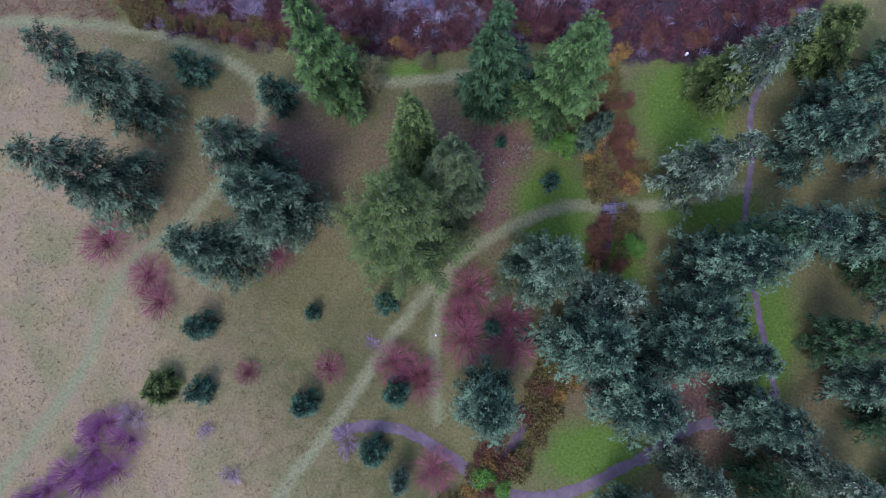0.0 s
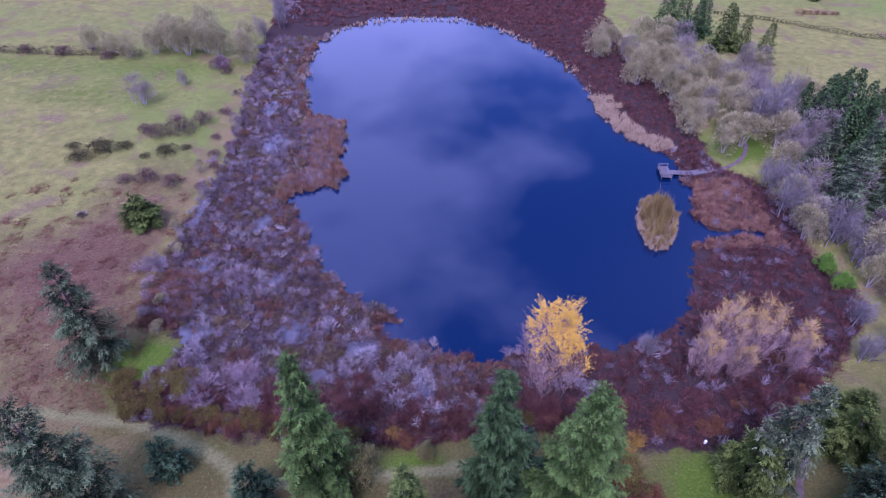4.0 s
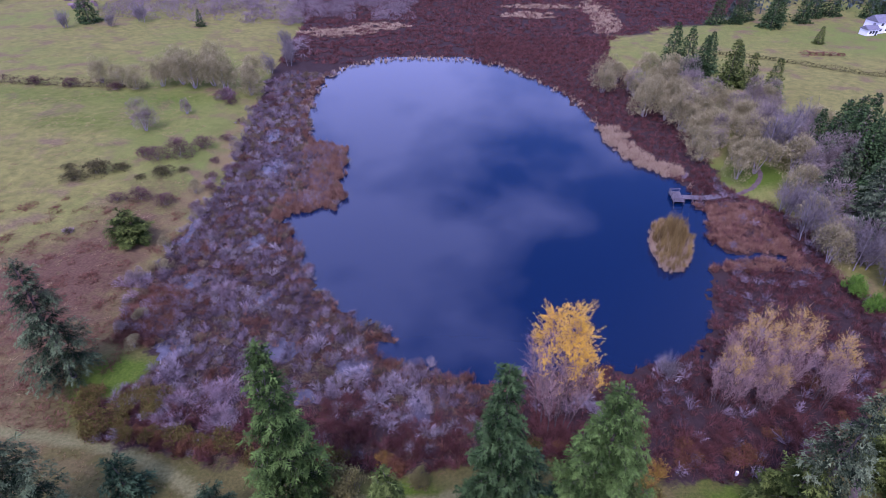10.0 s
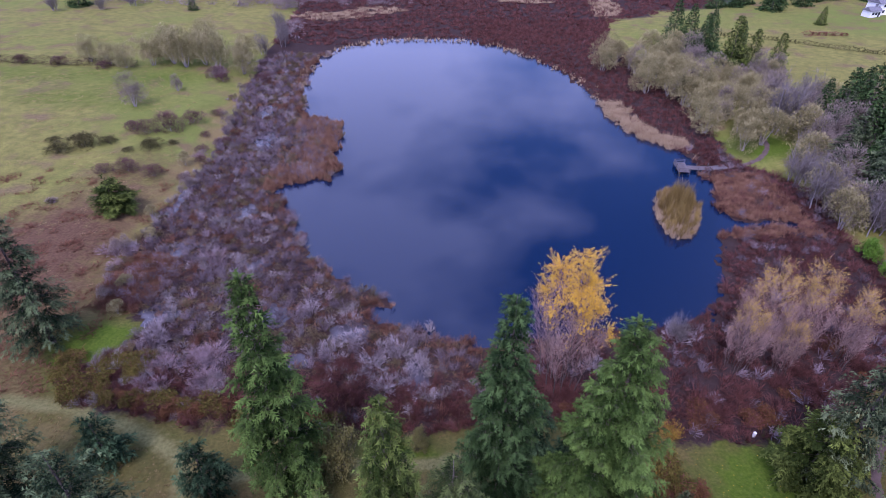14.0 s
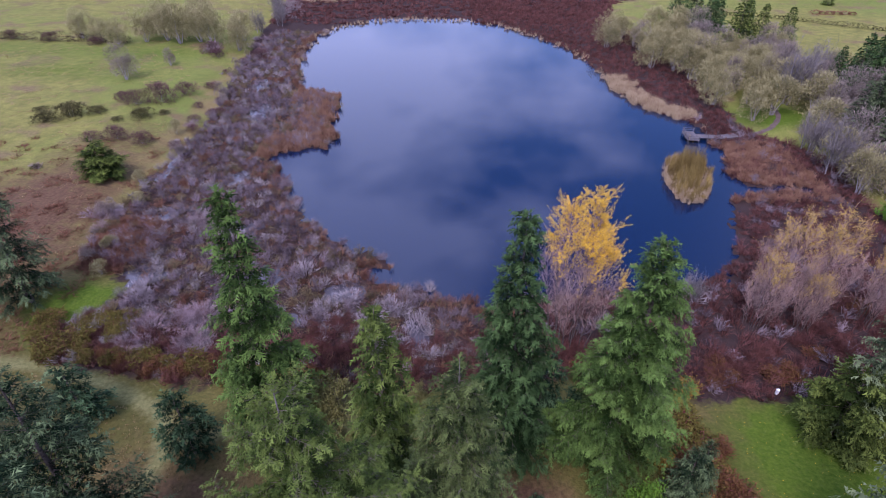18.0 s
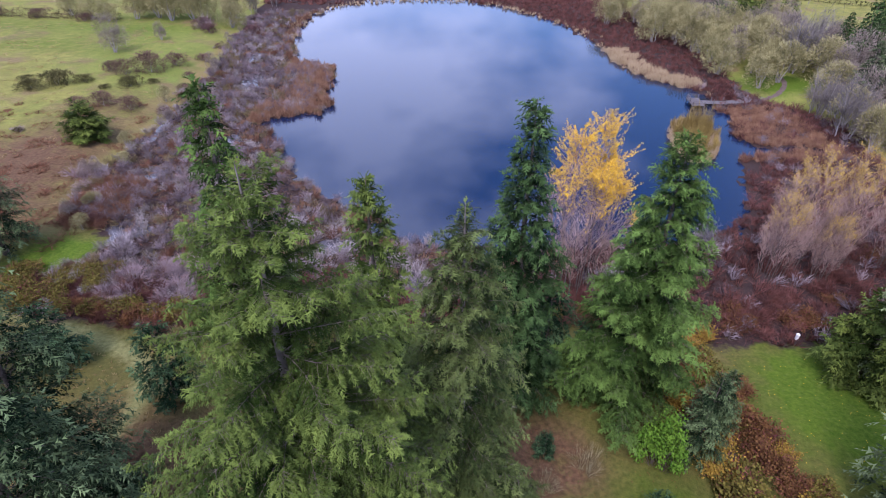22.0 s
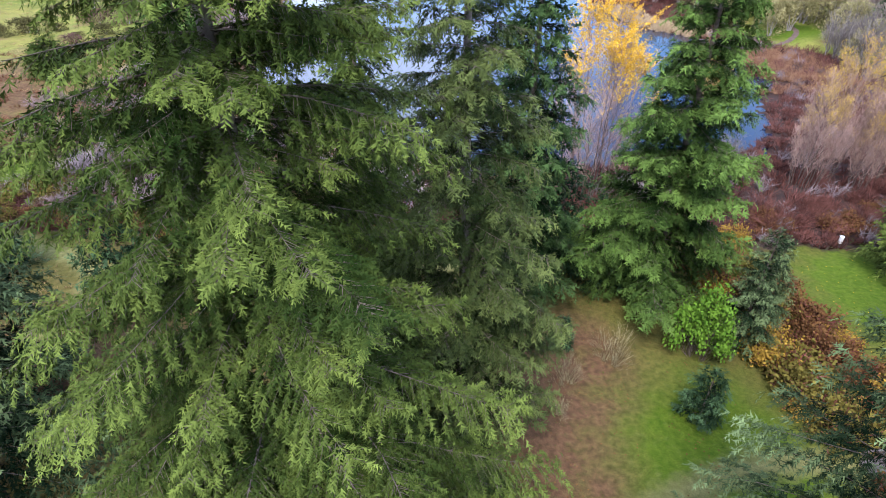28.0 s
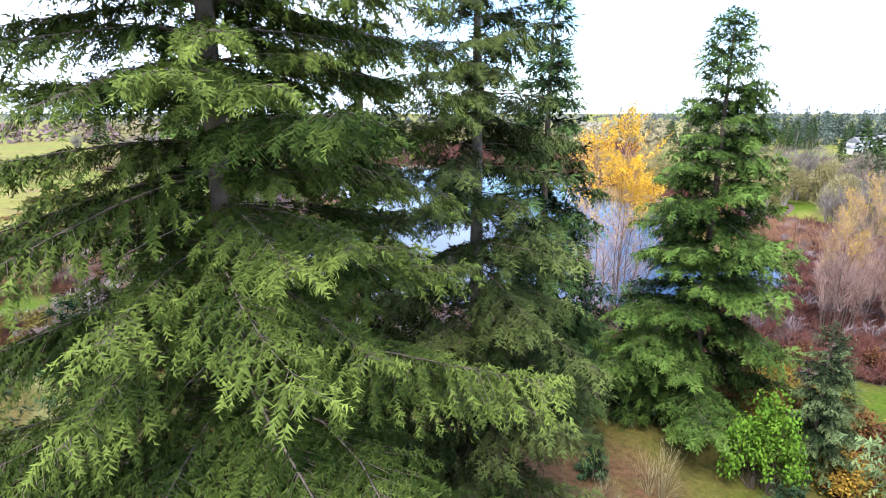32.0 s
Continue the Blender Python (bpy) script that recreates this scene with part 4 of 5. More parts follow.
for x, y, h in ((-29.5, 39.3, 9), (-23.9, -13.7, 6.5), (-41.8, -0.8, 7), (-23.1, 1.6, 4), (-10.4, 3.5, 6), (-41.3, -11.3, 6.5), (7.5, -1, 4.5), (18.2, 24.2, 4.8), (9.6, 31.7, 3.2), (-8.5, -11.9, 6.5), (-12.5, -21, 7), (11.5, 44, 10), (14.5, 40, 8)):
    again(young, x, y, x * 2.1, h / 8.5, 1.0 if h < 8 else 1.15)
laurel = place(shrub("laurel_bush", 51, 4.6, 2.4, M_BARK, 90, 0.02, "dense bright green leafy evergreen bush", "bush", M_LEAFGREEN, 4200, 0.24), 20.4, 30.2, 0.0, 0.95, 1.45)
again(laurel, 6, -25.5, 1.0, 0.9)
again(laurel, 9, -27, 2.0, 0.7)
again(laurel, 88, 92.5, 2.0, 1.0)
again(laurel, 89, 86.5, 0.5, 0.9)
again(laurel, 32, 13, 3.0, 0.9)
cedar = place(conifer("cedar_bush", 52, 10.5, 5.2, M_CEDAR, 66, 0.85, 5, "rounded dark olive-green cedar bush by the lawn", "bush", droop=0.28, base=0.01, shape=0.42, lift=0.35), 47.5, 42.0)
again(cedar, 66, 47, 1.0, 0.95)
again(cedar, 70.5, 52, 2.0, 0.8)
again(cedar, -48.1, -10.8, 2.0, 0.55)
again(cedar, -75.7, 110.4, 0.4, 0.95, 0.75, "wide dark green juniper on the dry meadow")

# shrubs with red, purple and golden autumn twigs
red = place(shrub("dogwood_shrub", 61, 2.6, 2.6, M_REDSHRUB, 260, 0.02, "low rounded bare crimson-twigged dogwood shrub", lobes=1, ragged=0.15), -34.2, -8.5)
for x, y, s in ((-20.2, -7.6, 0.8), (-9, -6.7, 1.1), (-5.1, -9.6, 1.2), (3.6, -2.9, 1.4), (4.2, 5.8, 1.2), (2.2, 1.2, 1.0), (-30, 11.9, 1.0), (-59.9, 14.1, 1.2), (-52, 8, 1.1), (-50, 3.5, 0.9), (11, -4, 1.2), (-2.3, -24.4, 1.1), (11, 1, 1.1)):
    again(red, x, y, x, s * 1.6, random.uniform(0.5, 0.75))
plum = place(shrub("plum_thicket_shrub", 62, 3.4, 3.2, M_PURPLETWIG, 170, 0.035, "bare purple-grey many-stemmed shrub"), -47, 92)
magenta = place(shrub("plum_shrub", 68, 3.6, 3.8, M_MAGENTA, 400, 0.026, "dense magenta-purple leafless plum shrub", lobes=2, ragged=0.09), -58.3, -17.0)
for x, y, s in ((-61.9, -26, 1.3), (-68, -28, 1.1), (-57, -25, 1.2), (-65, -33, 1.2), (-54.5, -19.5, 0.9), (-60, -20.5, 1.1), (-71, -33, 1.1)):
    again(magenta, x, y, y, s)
for x, y, s in ((-53.1, -15.9, 0.9), (-17.1, -19.8, 0.9), (-36.4, -25.2, 0.6), (-41, -18, 0.5), (-13, -3.5, 0.5), (-69.2, 94.5, 1.0), (-92, 113, 0.5), (-83, 206, 1.4)):
    again(plum, x, y, y, s, random.uniform(0.7, 1.0))
bramble = place(shrub("bramble_bush", 63, 1.9, 2.3, M_REDSHRUB, 90, 0.03, "tangled bramble bush with yellow-green and rusty leaves", "bush", M_BRAMBLE, 1300, 0.24), -57, 56)
gold = place(shrub("spirea_bush", 64, 1.9, 1.9, M_REDSHRUB, 80, 0.03, "small bush with golden autumn leaves", "bush", M_GOLDEN, 1700, 0.18), 32.8, 49.6)
rust = place(shrub("rose_bush", 65, 2.0, 2.1, M_REDSHRUB, 90, 0.03, "wild rose bush with rusty red leaves", "bush", M_RUSTLEAF, 1300, 0.22), 31, 34)
for i, (x, y) in enumerate(CREEK[1:-4:1]):
    for sgn in (-1, 1):
        thing = (bramble, gold, rust, bramble, rust)[(i * 2 + (sgn > 0) + i // 3) % 5]
        if y < 45 and abs(y - 19.7) > 2.2:
            again(thing, x + sgn * random.uniform(1.4, 3.2), y + random.uniform(-1, 1), i * 1.3, random.uniform(0.85, 1.35))
for i, (x, y) in enumerate(((26, 42.6), (29.2, 42.6), (27.7, 38.5), (30.8, 36), (29.2, 33.5), (32.8, 31), (27.6, 28), (29.2, 26), (25.5, 24.8), (31.8, 23.8), (34.3, 27), (33, 39.5))):
    again((rust, gold, rust, bramble, rust, gold, bramble)[i % 7], x, y, i, random.uniform(0.7, 1.0))
for i in range(26):
    x = -60 + i * 1.75
    again((bramble, rust, bramble, rust, bramble)[i % 5] if x > -50 else bramble, x, np.interp(x, [-60, -42, -31, -15], [58.5, 53, 52, 50.5]) + random.uniform(-0.5, 2.5), i, random.uniform(0.7, 1.1))
for i in range(14):
    again(bramble, random.uniform(-62, -49), random.uniform(60, 64.5), i * 1.7, random.uniform(0.8, 1.15), 0.8)
for i in range(16):
    again(plum, random.uniform(-47, -36), random.uniform(57, 66), i * 2.3, random.uniform(0.6, 0.95), 0.75)
wine = place(shrub("meadowsweet_shrub", 69, 2.4, 2.8, M_WINE, 170, 0.035, "dark wine-red leafless marsh shrub"), 45, 56)
for i in range(12):
    again(wine, random.uniform(-20, -11), random.uniform(55, 65), i * 1.9, random.uniform(0.6, 0.9), 0.8)
for i in range(14):
    x = -56 + i * 1.9
    again(wine, x, np.interp(x, [-60, -42, -31], [58.0, 54.5, 53.5]) + random.uniform(0.5, 2), i * 1.9, random.uniform(0.4, 0.6), 0.8)
for i in range(44):
    x = random.uniform(16, 70)
    again((rust, wine, wine, wine)[i % 4], x, np.interp(x, [12, 28, 42, 62, 70], [53.5, 51.5, 49.5, 55, 61]) + random.uniform(0, 9), i, random.uniform(0.7, 1.2), random.uniform(0.7, 1.0))
for x, y, s in ((-4.5, -9.5, 0.9), (24, 52, 0.9), (14.5, 54, 0.8), (-7, 50, 0.9), (-9.5, 51.5, 0.8), (30.5, 47.5, 0.9), (-26, 45, 0.7)):
    again((gold, rust, bramble)[int(abs(x)) % 3], x, y, x, s)
hazel = place(shrub("hazel_bush", 70, 9.0, 4.0, M_BARK, 170, 0.03, "tall olive-brown bush beside a slim fir", "bush", M_OLIVE, 8500, 0.24, lobes=5), -14.6, 43.8)
again(hazel, -3.5, 47.2, 1.0, 0.45)
grey_low = place(shrub("willow_shrub", 66, 2.6, 2.6, M_GREYTWIG, 120, 0.035, "bleached grey dead willow shrub in wet marsh"), -6.2, 60)
for x, y, s in ((-4, 63, 1.1), (-9, 58, 1.0), (-2.5, 57, 0.9), (-12, 63, 1.0), (-15.3, 68.5, 1.1), (-19, 66, 1.0), (-8, 66, 1.2), (24.5, 62, 1.0), (27, 60.5, 0.9), (-17, 74, 1.0), (-6, 69.5, 0.8), (40, 69.5, 1.2), (-24, 76, 1.0), (-50, 70, 1.1)):
    again(grey_low, x, y, x * 3, s, random.uniform(0.8, 1.1))
bare_shrub = place(shrub("bare_shrub", 67, 4.6, 2.0, M_BEIGETWIG, 90, 0.014, "leafless pale-stemmed shrub on leaf litter"), 13.2, 29.7)
again(bare_shrub, 9.2, 27.6, 1.0, 0.8)
again(bare_shrub, 8.2, 24.5, 2.0, 0.5)

# poplars and willows round the shore
def broom(name, seed, h, radius, leaders, mat, stem_mat, leafmat, leaf_n, leaf, low, label, width=0.024, lean=0.0):
    """A many-stemmed poplar: upright leaders, each with a plume of rising twigs, leafy towards the top."""
    rng = np.random.default_rng(seed)
    ob = tagged(new(name), label, "tree", "poplars at the shore")
    w = np.arange(leaders) * 2.39996 + rng.normal(0, 0.3, leaders)
    c = np.sqrt((np.arange(leaders) + 0.4) / leaders)
    top = np.column_stack([np.cos(w) * c * radius, np.sin(w) * c * radius, h * (1.0 - 0.40 * c ** 2) * rng.uniform(0.82, 1.04, leaders)])
    top[0, 2] = h
    foot, end = [], []
    for k in range(leaders):
        def at(t):
            t = np.asarray(t)[:, None]
            return np.column_stack([top[k, :2] * (0.5 + 0.5 * t ** 1.2), top[k, 2] * t])
        t = np.linspace(0, 1, 8)
        pts = at(t) + rng.normal(0, 0.004 * h, (8, 3)) * (t > 0)[:, None]
        pts[0, 2] = -0.2
        piece("stem", mesh_from("stem", *stick(pts, (0.0038 * h + 0.01) * (1.04 - t), 5), [stem_mat], True), ob)
        n = 74
        u = rng.uniform(0.16, 1.0, n) ** 0.8
        a = rng.uniform(0, 6.28, n)
        reach = top[k, 2] * (0.05 + 0.17 * np.sin(np.clip((1.08 - u) / 0.85, 0, 1) * 2.2)) * rng.uniform(0.6, 1.2, n)
        p = at(u)
        way = unit(np.column_stack([np.cos(a) * 0.5, np.sin(a) * 0.5, np.full(n, 0.85)]) + rng.normal(0, 0.12, (n, 3)))
        foot.append(p)
        end.append(p + way * reach[:, None])
    foot, end = np.concatenate(foot), np.concatenate(end)
    f = 6
    at_f = rng.uniform(0.15, 0.95, len(foot) * f)[:, None]
    f0 = np.repeat(foot, f, 0) * (1 - at_f) + np.repeat(end, f, 0) * at_f
    f1 = f0 + np.repeat(end - foot, f, 0) * rng.uniform(0.25, 0.5, (len(f0), 1)) + rng.normal(0, 0.017 * h, (len(f0), 3))
    v, fc = join([twigs(foot, end, width, rng, 0.05), twigs(f0, f1, width * 0.62, rng, 0.06)])
    piece("twigwork", mesh_from("twigwork", v, fc, [mat]), ob)["kind"] = "stuff"
    i = rng.integers(0, len(f0), leaf_n * 10)
    q = f0[i] + (f1[i] - f0[i]) * rng.uniform(0.3, 1.1, len(i))[:, None] + rng.normal(0, leaf * 0.35, (len(i), 3))
    bar = low + lean * q[:, 0] / radius + 0.10 * np.sin(q[:, 0] * 1.3 + seed) * np.cos(q[:, 1] * 1.1)
    q = q[q[:, 2] / h > bar + rng.normal(0, 0.06, len(q))][:leaf_n]
    m = len(q)
    piece("foliage", mesh_from("foliage", *leaves(q, rng.normal(0, 1, (m, 3)) + np.array([[0, 0, 0.6]]), leaf * rng.uniform(0.7, 1.4, m), leaf * 0.4, rng, 1.0), [leafmat]), ob)["kind"] = "stuff"
    return ob

poplar = place(broom("poplar_tree", 31, 25, 5.8, 11, M_POPTWIG, M_BARK, M_YELLOW, 21000, 0.15, 0.70, "poplar with bare grey limbs and a golden crown", lean=-0.10), 17.8, 58.6, 0.0)
pale_poplar = place(broom("poplar_tree", 32, 18, 4.4, 11, M_POPTWIG, M_BARK, M_OCHRE, 4200, 0.12, 0.74, "thin poplar with a few dull ochre leaves", width=0.022), 51.6, 66.0)
again(pale_poplar, 57, 65, 1.2, 1.02)
again(pale_poplar, 64.7, 63.5, 2.2, 0.82)
again(pale_poplar, 47.5, 62.5, 3.2, 0.75)
again(pale_poplar, 54.5, 61.5, 4.2, 0.6)
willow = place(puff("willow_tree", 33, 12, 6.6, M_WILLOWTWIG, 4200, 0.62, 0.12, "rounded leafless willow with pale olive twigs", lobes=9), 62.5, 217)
grey_tree = place(shrub("alder_tree", 34, 14, 5.6, M_ALDER, 300, 0.06, "bare grey-twigged many-stemmed alder", "tree", lobes=8, stems=3, stem_mat=M_GREYBARK, ragged=0.2), 89, 113)
for x, y, h in ((72, 192, 13), (80.6, 180, 14), (79.3, 157, 12), (92.5, 161, 12), (97, 192, 11), (86, 168, 13), (76, 204, 12), (88, 186, 13), (98, 174, 12), (69, 232, 11), (86, 200, 10), (-98.8, 216, 15), (-92, 219, 15), (-76.2, 212.7, 12), (-104.9, 220, 15), (-120.6, 212.9, 10), (-136, 218, 10), (-112, 217, 12), (-86.6, 215, 13), (-110, 228, 12), (-97, 234, 13), (-78, 226, 12), (-128, 216, 9)):
    again(willow, x, y, x, h / 11.5, random.uniform(0.9, 1.1))
for x, y, h in ((103.5, 165, 15), (115, 169, 13), (94, 101, 13), (96.3, 93, 12), (89.6, 124.8, 11), (93, 124, 11), (-193, 295, 11), (-162, 311, 12), (-172, 300, 9), (-70, 252, 9), (-73, 265, 10), (-76, 240, 10), (-78, 278, 11), (40.3, 68.8, 6), (102, 86, 12), (97, 80, 11), (90, 70, 9), (86, 76, 9), (82, 66, 9)):
    again(grey_tree, x, y, y, h / 14, random.uniform(0.9, 1.1))

for x, y, h in ((96.5, 105.5, 23), (100.5, 113, 21), (105, 118, 24), (111, 111, 22), (99, 126, 17), (116, 120, 22), (104, 104, 20), (120, 158, 19), (127, 163, 18), (113, 148, 17), (131, 152, 18), (121, 141, 19), (110, 136, 17)):
    again(fir_pale if x < 117 else fir_mid, x, y, x * 3, h / 29, random.uniform(0.85, 1.0))

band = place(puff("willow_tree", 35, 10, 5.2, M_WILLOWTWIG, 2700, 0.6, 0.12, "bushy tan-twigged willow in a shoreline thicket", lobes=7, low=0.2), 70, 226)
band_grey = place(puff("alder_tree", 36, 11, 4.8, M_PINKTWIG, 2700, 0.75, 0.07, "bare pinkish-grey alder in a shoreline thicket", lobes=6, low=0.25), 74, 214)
again(band_grey, -100, 174.2, 0.6, 1.05, 1.0, "wide bare grey tree alone on the meadow")
again(band_grey, -92, 189.5, 1.6, 0.55, 1.0, "small bare grey tree on the meadow")
rng_band = random.Random(5)
for i in range(46):
    t = i / 45
    y = 226 - 80 * t
    x = np.interp(y, [146, 165, 190, 226], [84, 82, 77, 68]) + rng_band.uniform(0, 24)
    again(band if rng_band.random() < 0.8 else band_grey, x, y + rng_band.uniform(-3, 3), i, rng_band.uniform(0.75, 1.25), rng_band.uniform(0.9, 1.15))
for i in range(26):
    again(band_grey if rng_band.random() < 0.5 else band, rng_band.uniform(88, 116), rng_band.uniform(70, 132), i, rng_band.uniform(0.8, 1.35), rng_band.uniform(0.9, 1.2))

for i in range(34):
    again(band_grey if i % 3 else band, rng_band.uniform(98, 135), rng_band.uniform(134, 200), i, rng_band.uniform(0.7, 1.2), rng_band.uniform(0.9, 1.2))

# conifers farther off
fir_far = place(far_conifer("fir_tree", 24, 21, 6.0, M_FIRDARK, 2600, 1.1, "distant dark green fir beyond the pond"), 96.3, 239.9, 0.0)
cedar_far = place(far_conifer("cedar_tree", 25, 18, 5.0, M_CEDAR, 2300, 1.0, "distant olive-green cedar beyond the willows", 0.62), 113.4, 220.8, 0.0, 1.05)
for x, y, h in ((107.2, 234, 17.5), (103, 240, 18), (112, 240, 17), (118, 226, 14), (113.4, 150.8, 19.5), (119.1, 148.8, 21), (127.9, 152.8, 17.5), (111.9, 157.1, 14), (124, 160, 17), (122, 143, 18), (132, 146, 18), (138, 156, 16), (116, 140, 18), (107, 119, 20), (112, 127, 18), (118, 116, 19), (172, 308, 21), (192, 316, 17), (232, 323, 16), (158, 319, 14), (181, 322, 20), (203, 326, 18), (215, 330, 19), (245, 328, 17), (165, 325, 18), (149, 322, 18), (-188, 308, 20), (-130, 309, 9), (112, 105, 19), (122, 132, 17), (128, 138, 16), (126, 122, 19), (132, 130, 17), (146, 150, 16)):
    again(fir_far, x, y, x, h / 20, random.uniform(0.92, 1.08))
again(cedar_far, 123.5, 206.7, 1.0, 0.86)
again(cedar_far, 179.3, 275.5, 2.0, 0.52, 0.9, "low rounded olive-green cedar on a field")
again(cedar_far, 120, 218, 3.0, 0.8)
again(grey_tree, 99.1, 152.9, 3.0, 1.2, 1.1, "tall bare pinkish-grey tree above the willows")
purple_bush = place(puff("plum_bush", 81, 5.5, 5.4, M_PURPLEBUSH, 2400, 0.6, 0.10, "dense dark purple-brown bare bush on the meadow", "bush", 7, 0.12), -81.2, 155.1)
for x, y, s in ((-87, 153, 0.8), (-77.2, 162, 0.85), (-92, 155.5, 0.55), (-74, 127, 0.6), (-81.6, 129, 0.7), (-87, 128, 0.55), (-84, 206, 0.9), (-66, 205, 0.8), (-80, 201, 0.6), (-146, 213, 0.7), (-160, 214, 0.6), (-128, 211, 0.6), (-72, 170, 0.5)):
    again(purple_bush, x, y, x, s, random.uniform(0.75, 1.0))
edge_rng = random.Random(12)
for i in range(46):
    y = edge_rng.uniform(74, 232)
    x = np.interp(y, [72, 86, 107, 139, 187, 227], [-54, -66, -66, -64, -69, -74]) + edge_rng.uniform(-5, 3)
    again((purple_bush, band, plum, band_grey, grey_low)[i % 5], x, y, i * 1.9, edge_rng.uniform(0.28, 0.5) * (1.0 if i % 5 != 2 else 1.8), edge_rng.uniform(0.7, 1.0))
olive_bush = place(puff("bramble_thicket", 82, 3.6, 5.2, M_OLIVEBUSH, 1400, 0.6, 0.2, "dark olive-brown bramble mound on the meadow", "bush", 7, 0.1), -100.3, 143.4)
for x, y, s in ((-105, 140, 0.8), (-95, 146, 0.6), (-81.3, 143.3, 0.75), (-87, 141, 0.4), (-92, 113, 0.3), (-110, 146, 0.5), (-77, 146, 0.4)):
    again(olive_bush, x, y, x, s, random.uniform(0.7, 0.95))

# ---- marsh thickets, reeds and meadow tufts ----
def thicket(name, points, h, r, mat, blades, width, label, category, seed, tangle=0.0):
    """Clumps of thin blades or twigs at the points, all in one mesh."""
    rng = np.random.default_rng(seed)
    q = np.asarray(points)
    n = len(q)
    z = np.maximum(height(q), -0.15)
    s = rng.uniform(0.65, 1.4, n)
    i = np.repeat(np.arange(n), blades)
    m = len(i)
    w, c = rng.uniform(0, 6.28, m), np.sqrt(rng.uniform(0, 1, m))
    out = np.column_stack([np.cos(w) * c, np.sin(w) * c, np.zeros(m)]) * (r * s[i])[:, None]
    base = np.column_stack([q[i], z[i] - 0.05]) + out * 0.35
    tip = np.column_stack([q[i], z[i]]) + out + rng.normal(0, 0.1 * r, (m, 3))
    tip[:, 2] = z[i] + np.abs(h * s[i] * (1 - 0.55 * c ** 2) * rng.uniform(0.5, 1.1, m))
    if tangle:
        base[:, :2] += out[:, :2] * 0.55
        tip[:, :2] = base[:, :2] + out[:, :2] * 0.35 + rng.normal(0, tangle * r, (m, 2))
        tip[:, 2] = z[i] + h * s[i] * np.sqrt(1 - 0.8 * c ** 2) * rng.uniform(0.25, 1.1, m)
        base[:, 2] += (tip[:, 2] - z[i]) * rng.uniform(0, 0.5, m)
    side = unit(np.cross(tip - base, rng.normal(0, 1, (m, 3)))) * width
    v = np.stack([base - side, base + side, tip], 1).reshape(-1, 3)
    me = mesh_from(name, v, np.arange(m * 3).reshape(-1, 3), [mat])
    return tagged(new(name, me), label, category, kind="stuff")

def scatter(n, x0, x1, y0, y1, seed, keep):
    rng = np.random.default_rng(seed)
    q = np.column_stack([rng.uniform(x0, x1, n), rng.uniform(y0, y1, n)])
    return q[keep(q, shore_gap(q), signed(q, MARSH_LINE), rng.uniform(0, 1, n))]

def west(q):
    return (q[:, 0] < 14) & (q[:, 1] < 240)
def dry(q):
    return pool(q) < 0.1
def spaced(q, gap):
    """The points of q, in order, that keep their distance from those before them."""
    cells, kept = {}, []
    for i, (x, y) in enumerate(q):
        c = (int(x // gap), int(y // gap))
        if all((x - u) ** 2 + (y - v) ** 2 > gap * gap for a in (-1, 0, 1) for b in (-1, 0, 1) for u, v in cells.get((c[0] + a, c[1] + b), ())):
            cells.setdefault(c, []).append((x, y))
            kept.append(i)
    return q[kept]

def bush_bed(name, q, h, r, mat, stems, width, label, seed, category="scrub", grow=None):
    """Many-stemmed low bushes with bowed stems and side twigs, dark gaps between them, all in one mesh."""
    rng = np.random.default_rng(seed)
    n = len(q)
    s = rng.uniform(0.6, 1.35, n) * (1 if grow is None else grow)
    i = np.repeat(np.arange(n), stems)
    m = len(i)
    w, c = rng.uniform(0, 6.28, m), np.sqrt(rng.uniform(0.02, 1, m))
    out = np.column_stack([np.cos(w), np.sin(w)]) * (c * r * np.sqrt(s[i]))[:, None]
    lean = rng.normal(0, 0.25 * r, (n, 2))[i]
    z = np.maximum(height(q), -0.1)[i]
    base = np.column_stack([q[i] + out * 0.2, z - 0.05])
    tip = np.column_stack([q[i] + out + lean, z + h * s[i] * (1 - 0.5 * c ** 2) * rng.uniform(0.65, 1.15, m)])
    stem = twigs(base, tip, width, rng, 0.07)
    k = 4
    at = rng.uniform(0.35, 0.95, m * k)[:, None]
    foot = np.repeat(base, k, 0) * (1 - at) + np.repeat(tip, k, 0) * at
    end = foot + np.repeat(tip - base, k, 0) * 0.22 + rng.normal(0, 0.26 * r, (m * k, 3)) * np.array([[1, 1, 0.6]])
    side = unit(np.cross(end - foot, rng.normal(0, 1, (m * k, 3)))) * width * 0.75
    sv = np.stack([foot - side, foot + side, end], 1).reshape(-1, 3)
    tone = np.clip(rng.normal(0.5, 0.2, n)[i] + rng.normal(0, 0.18, m), 0, 1)
    me = mesh_from(name, *join([stem, (sv, np.arange(m * k * 3).reshape(-1, 3))]), [mat])
    toned(me, np.concatenate([tone, np.repeat(tone, k)]), np.concatenate([np.full(m, 5), np.full(m * k, 3)]))
    return tagged(new(name, me), label, category, kind="stuff")

marsh_spots = spaced(scatter(14000, -70, 16, 50, 240, 1, lambda q, s, m, r: (s > 0.3) & (m < 0.4) & west(q) & (pool(q) < 0.55)), 1.5)
zone, pale, wet_side = waves(marsh_spots, 16, 21), waves(marsh_spots, 10, 22), shore_gap(marsh_spots)
pick = np.random.default_rng(77).uniform(-0.35, 0.35, len(marsh_spots))
kind_of = np.where((wet_side < 3) & (zone + pick > 0.05), 2, np.where(pale + pick > 0.3, 1, np.where(zone + pick > 0.62, 2, np.where(zone + pick < -0.6, 3, 0))))
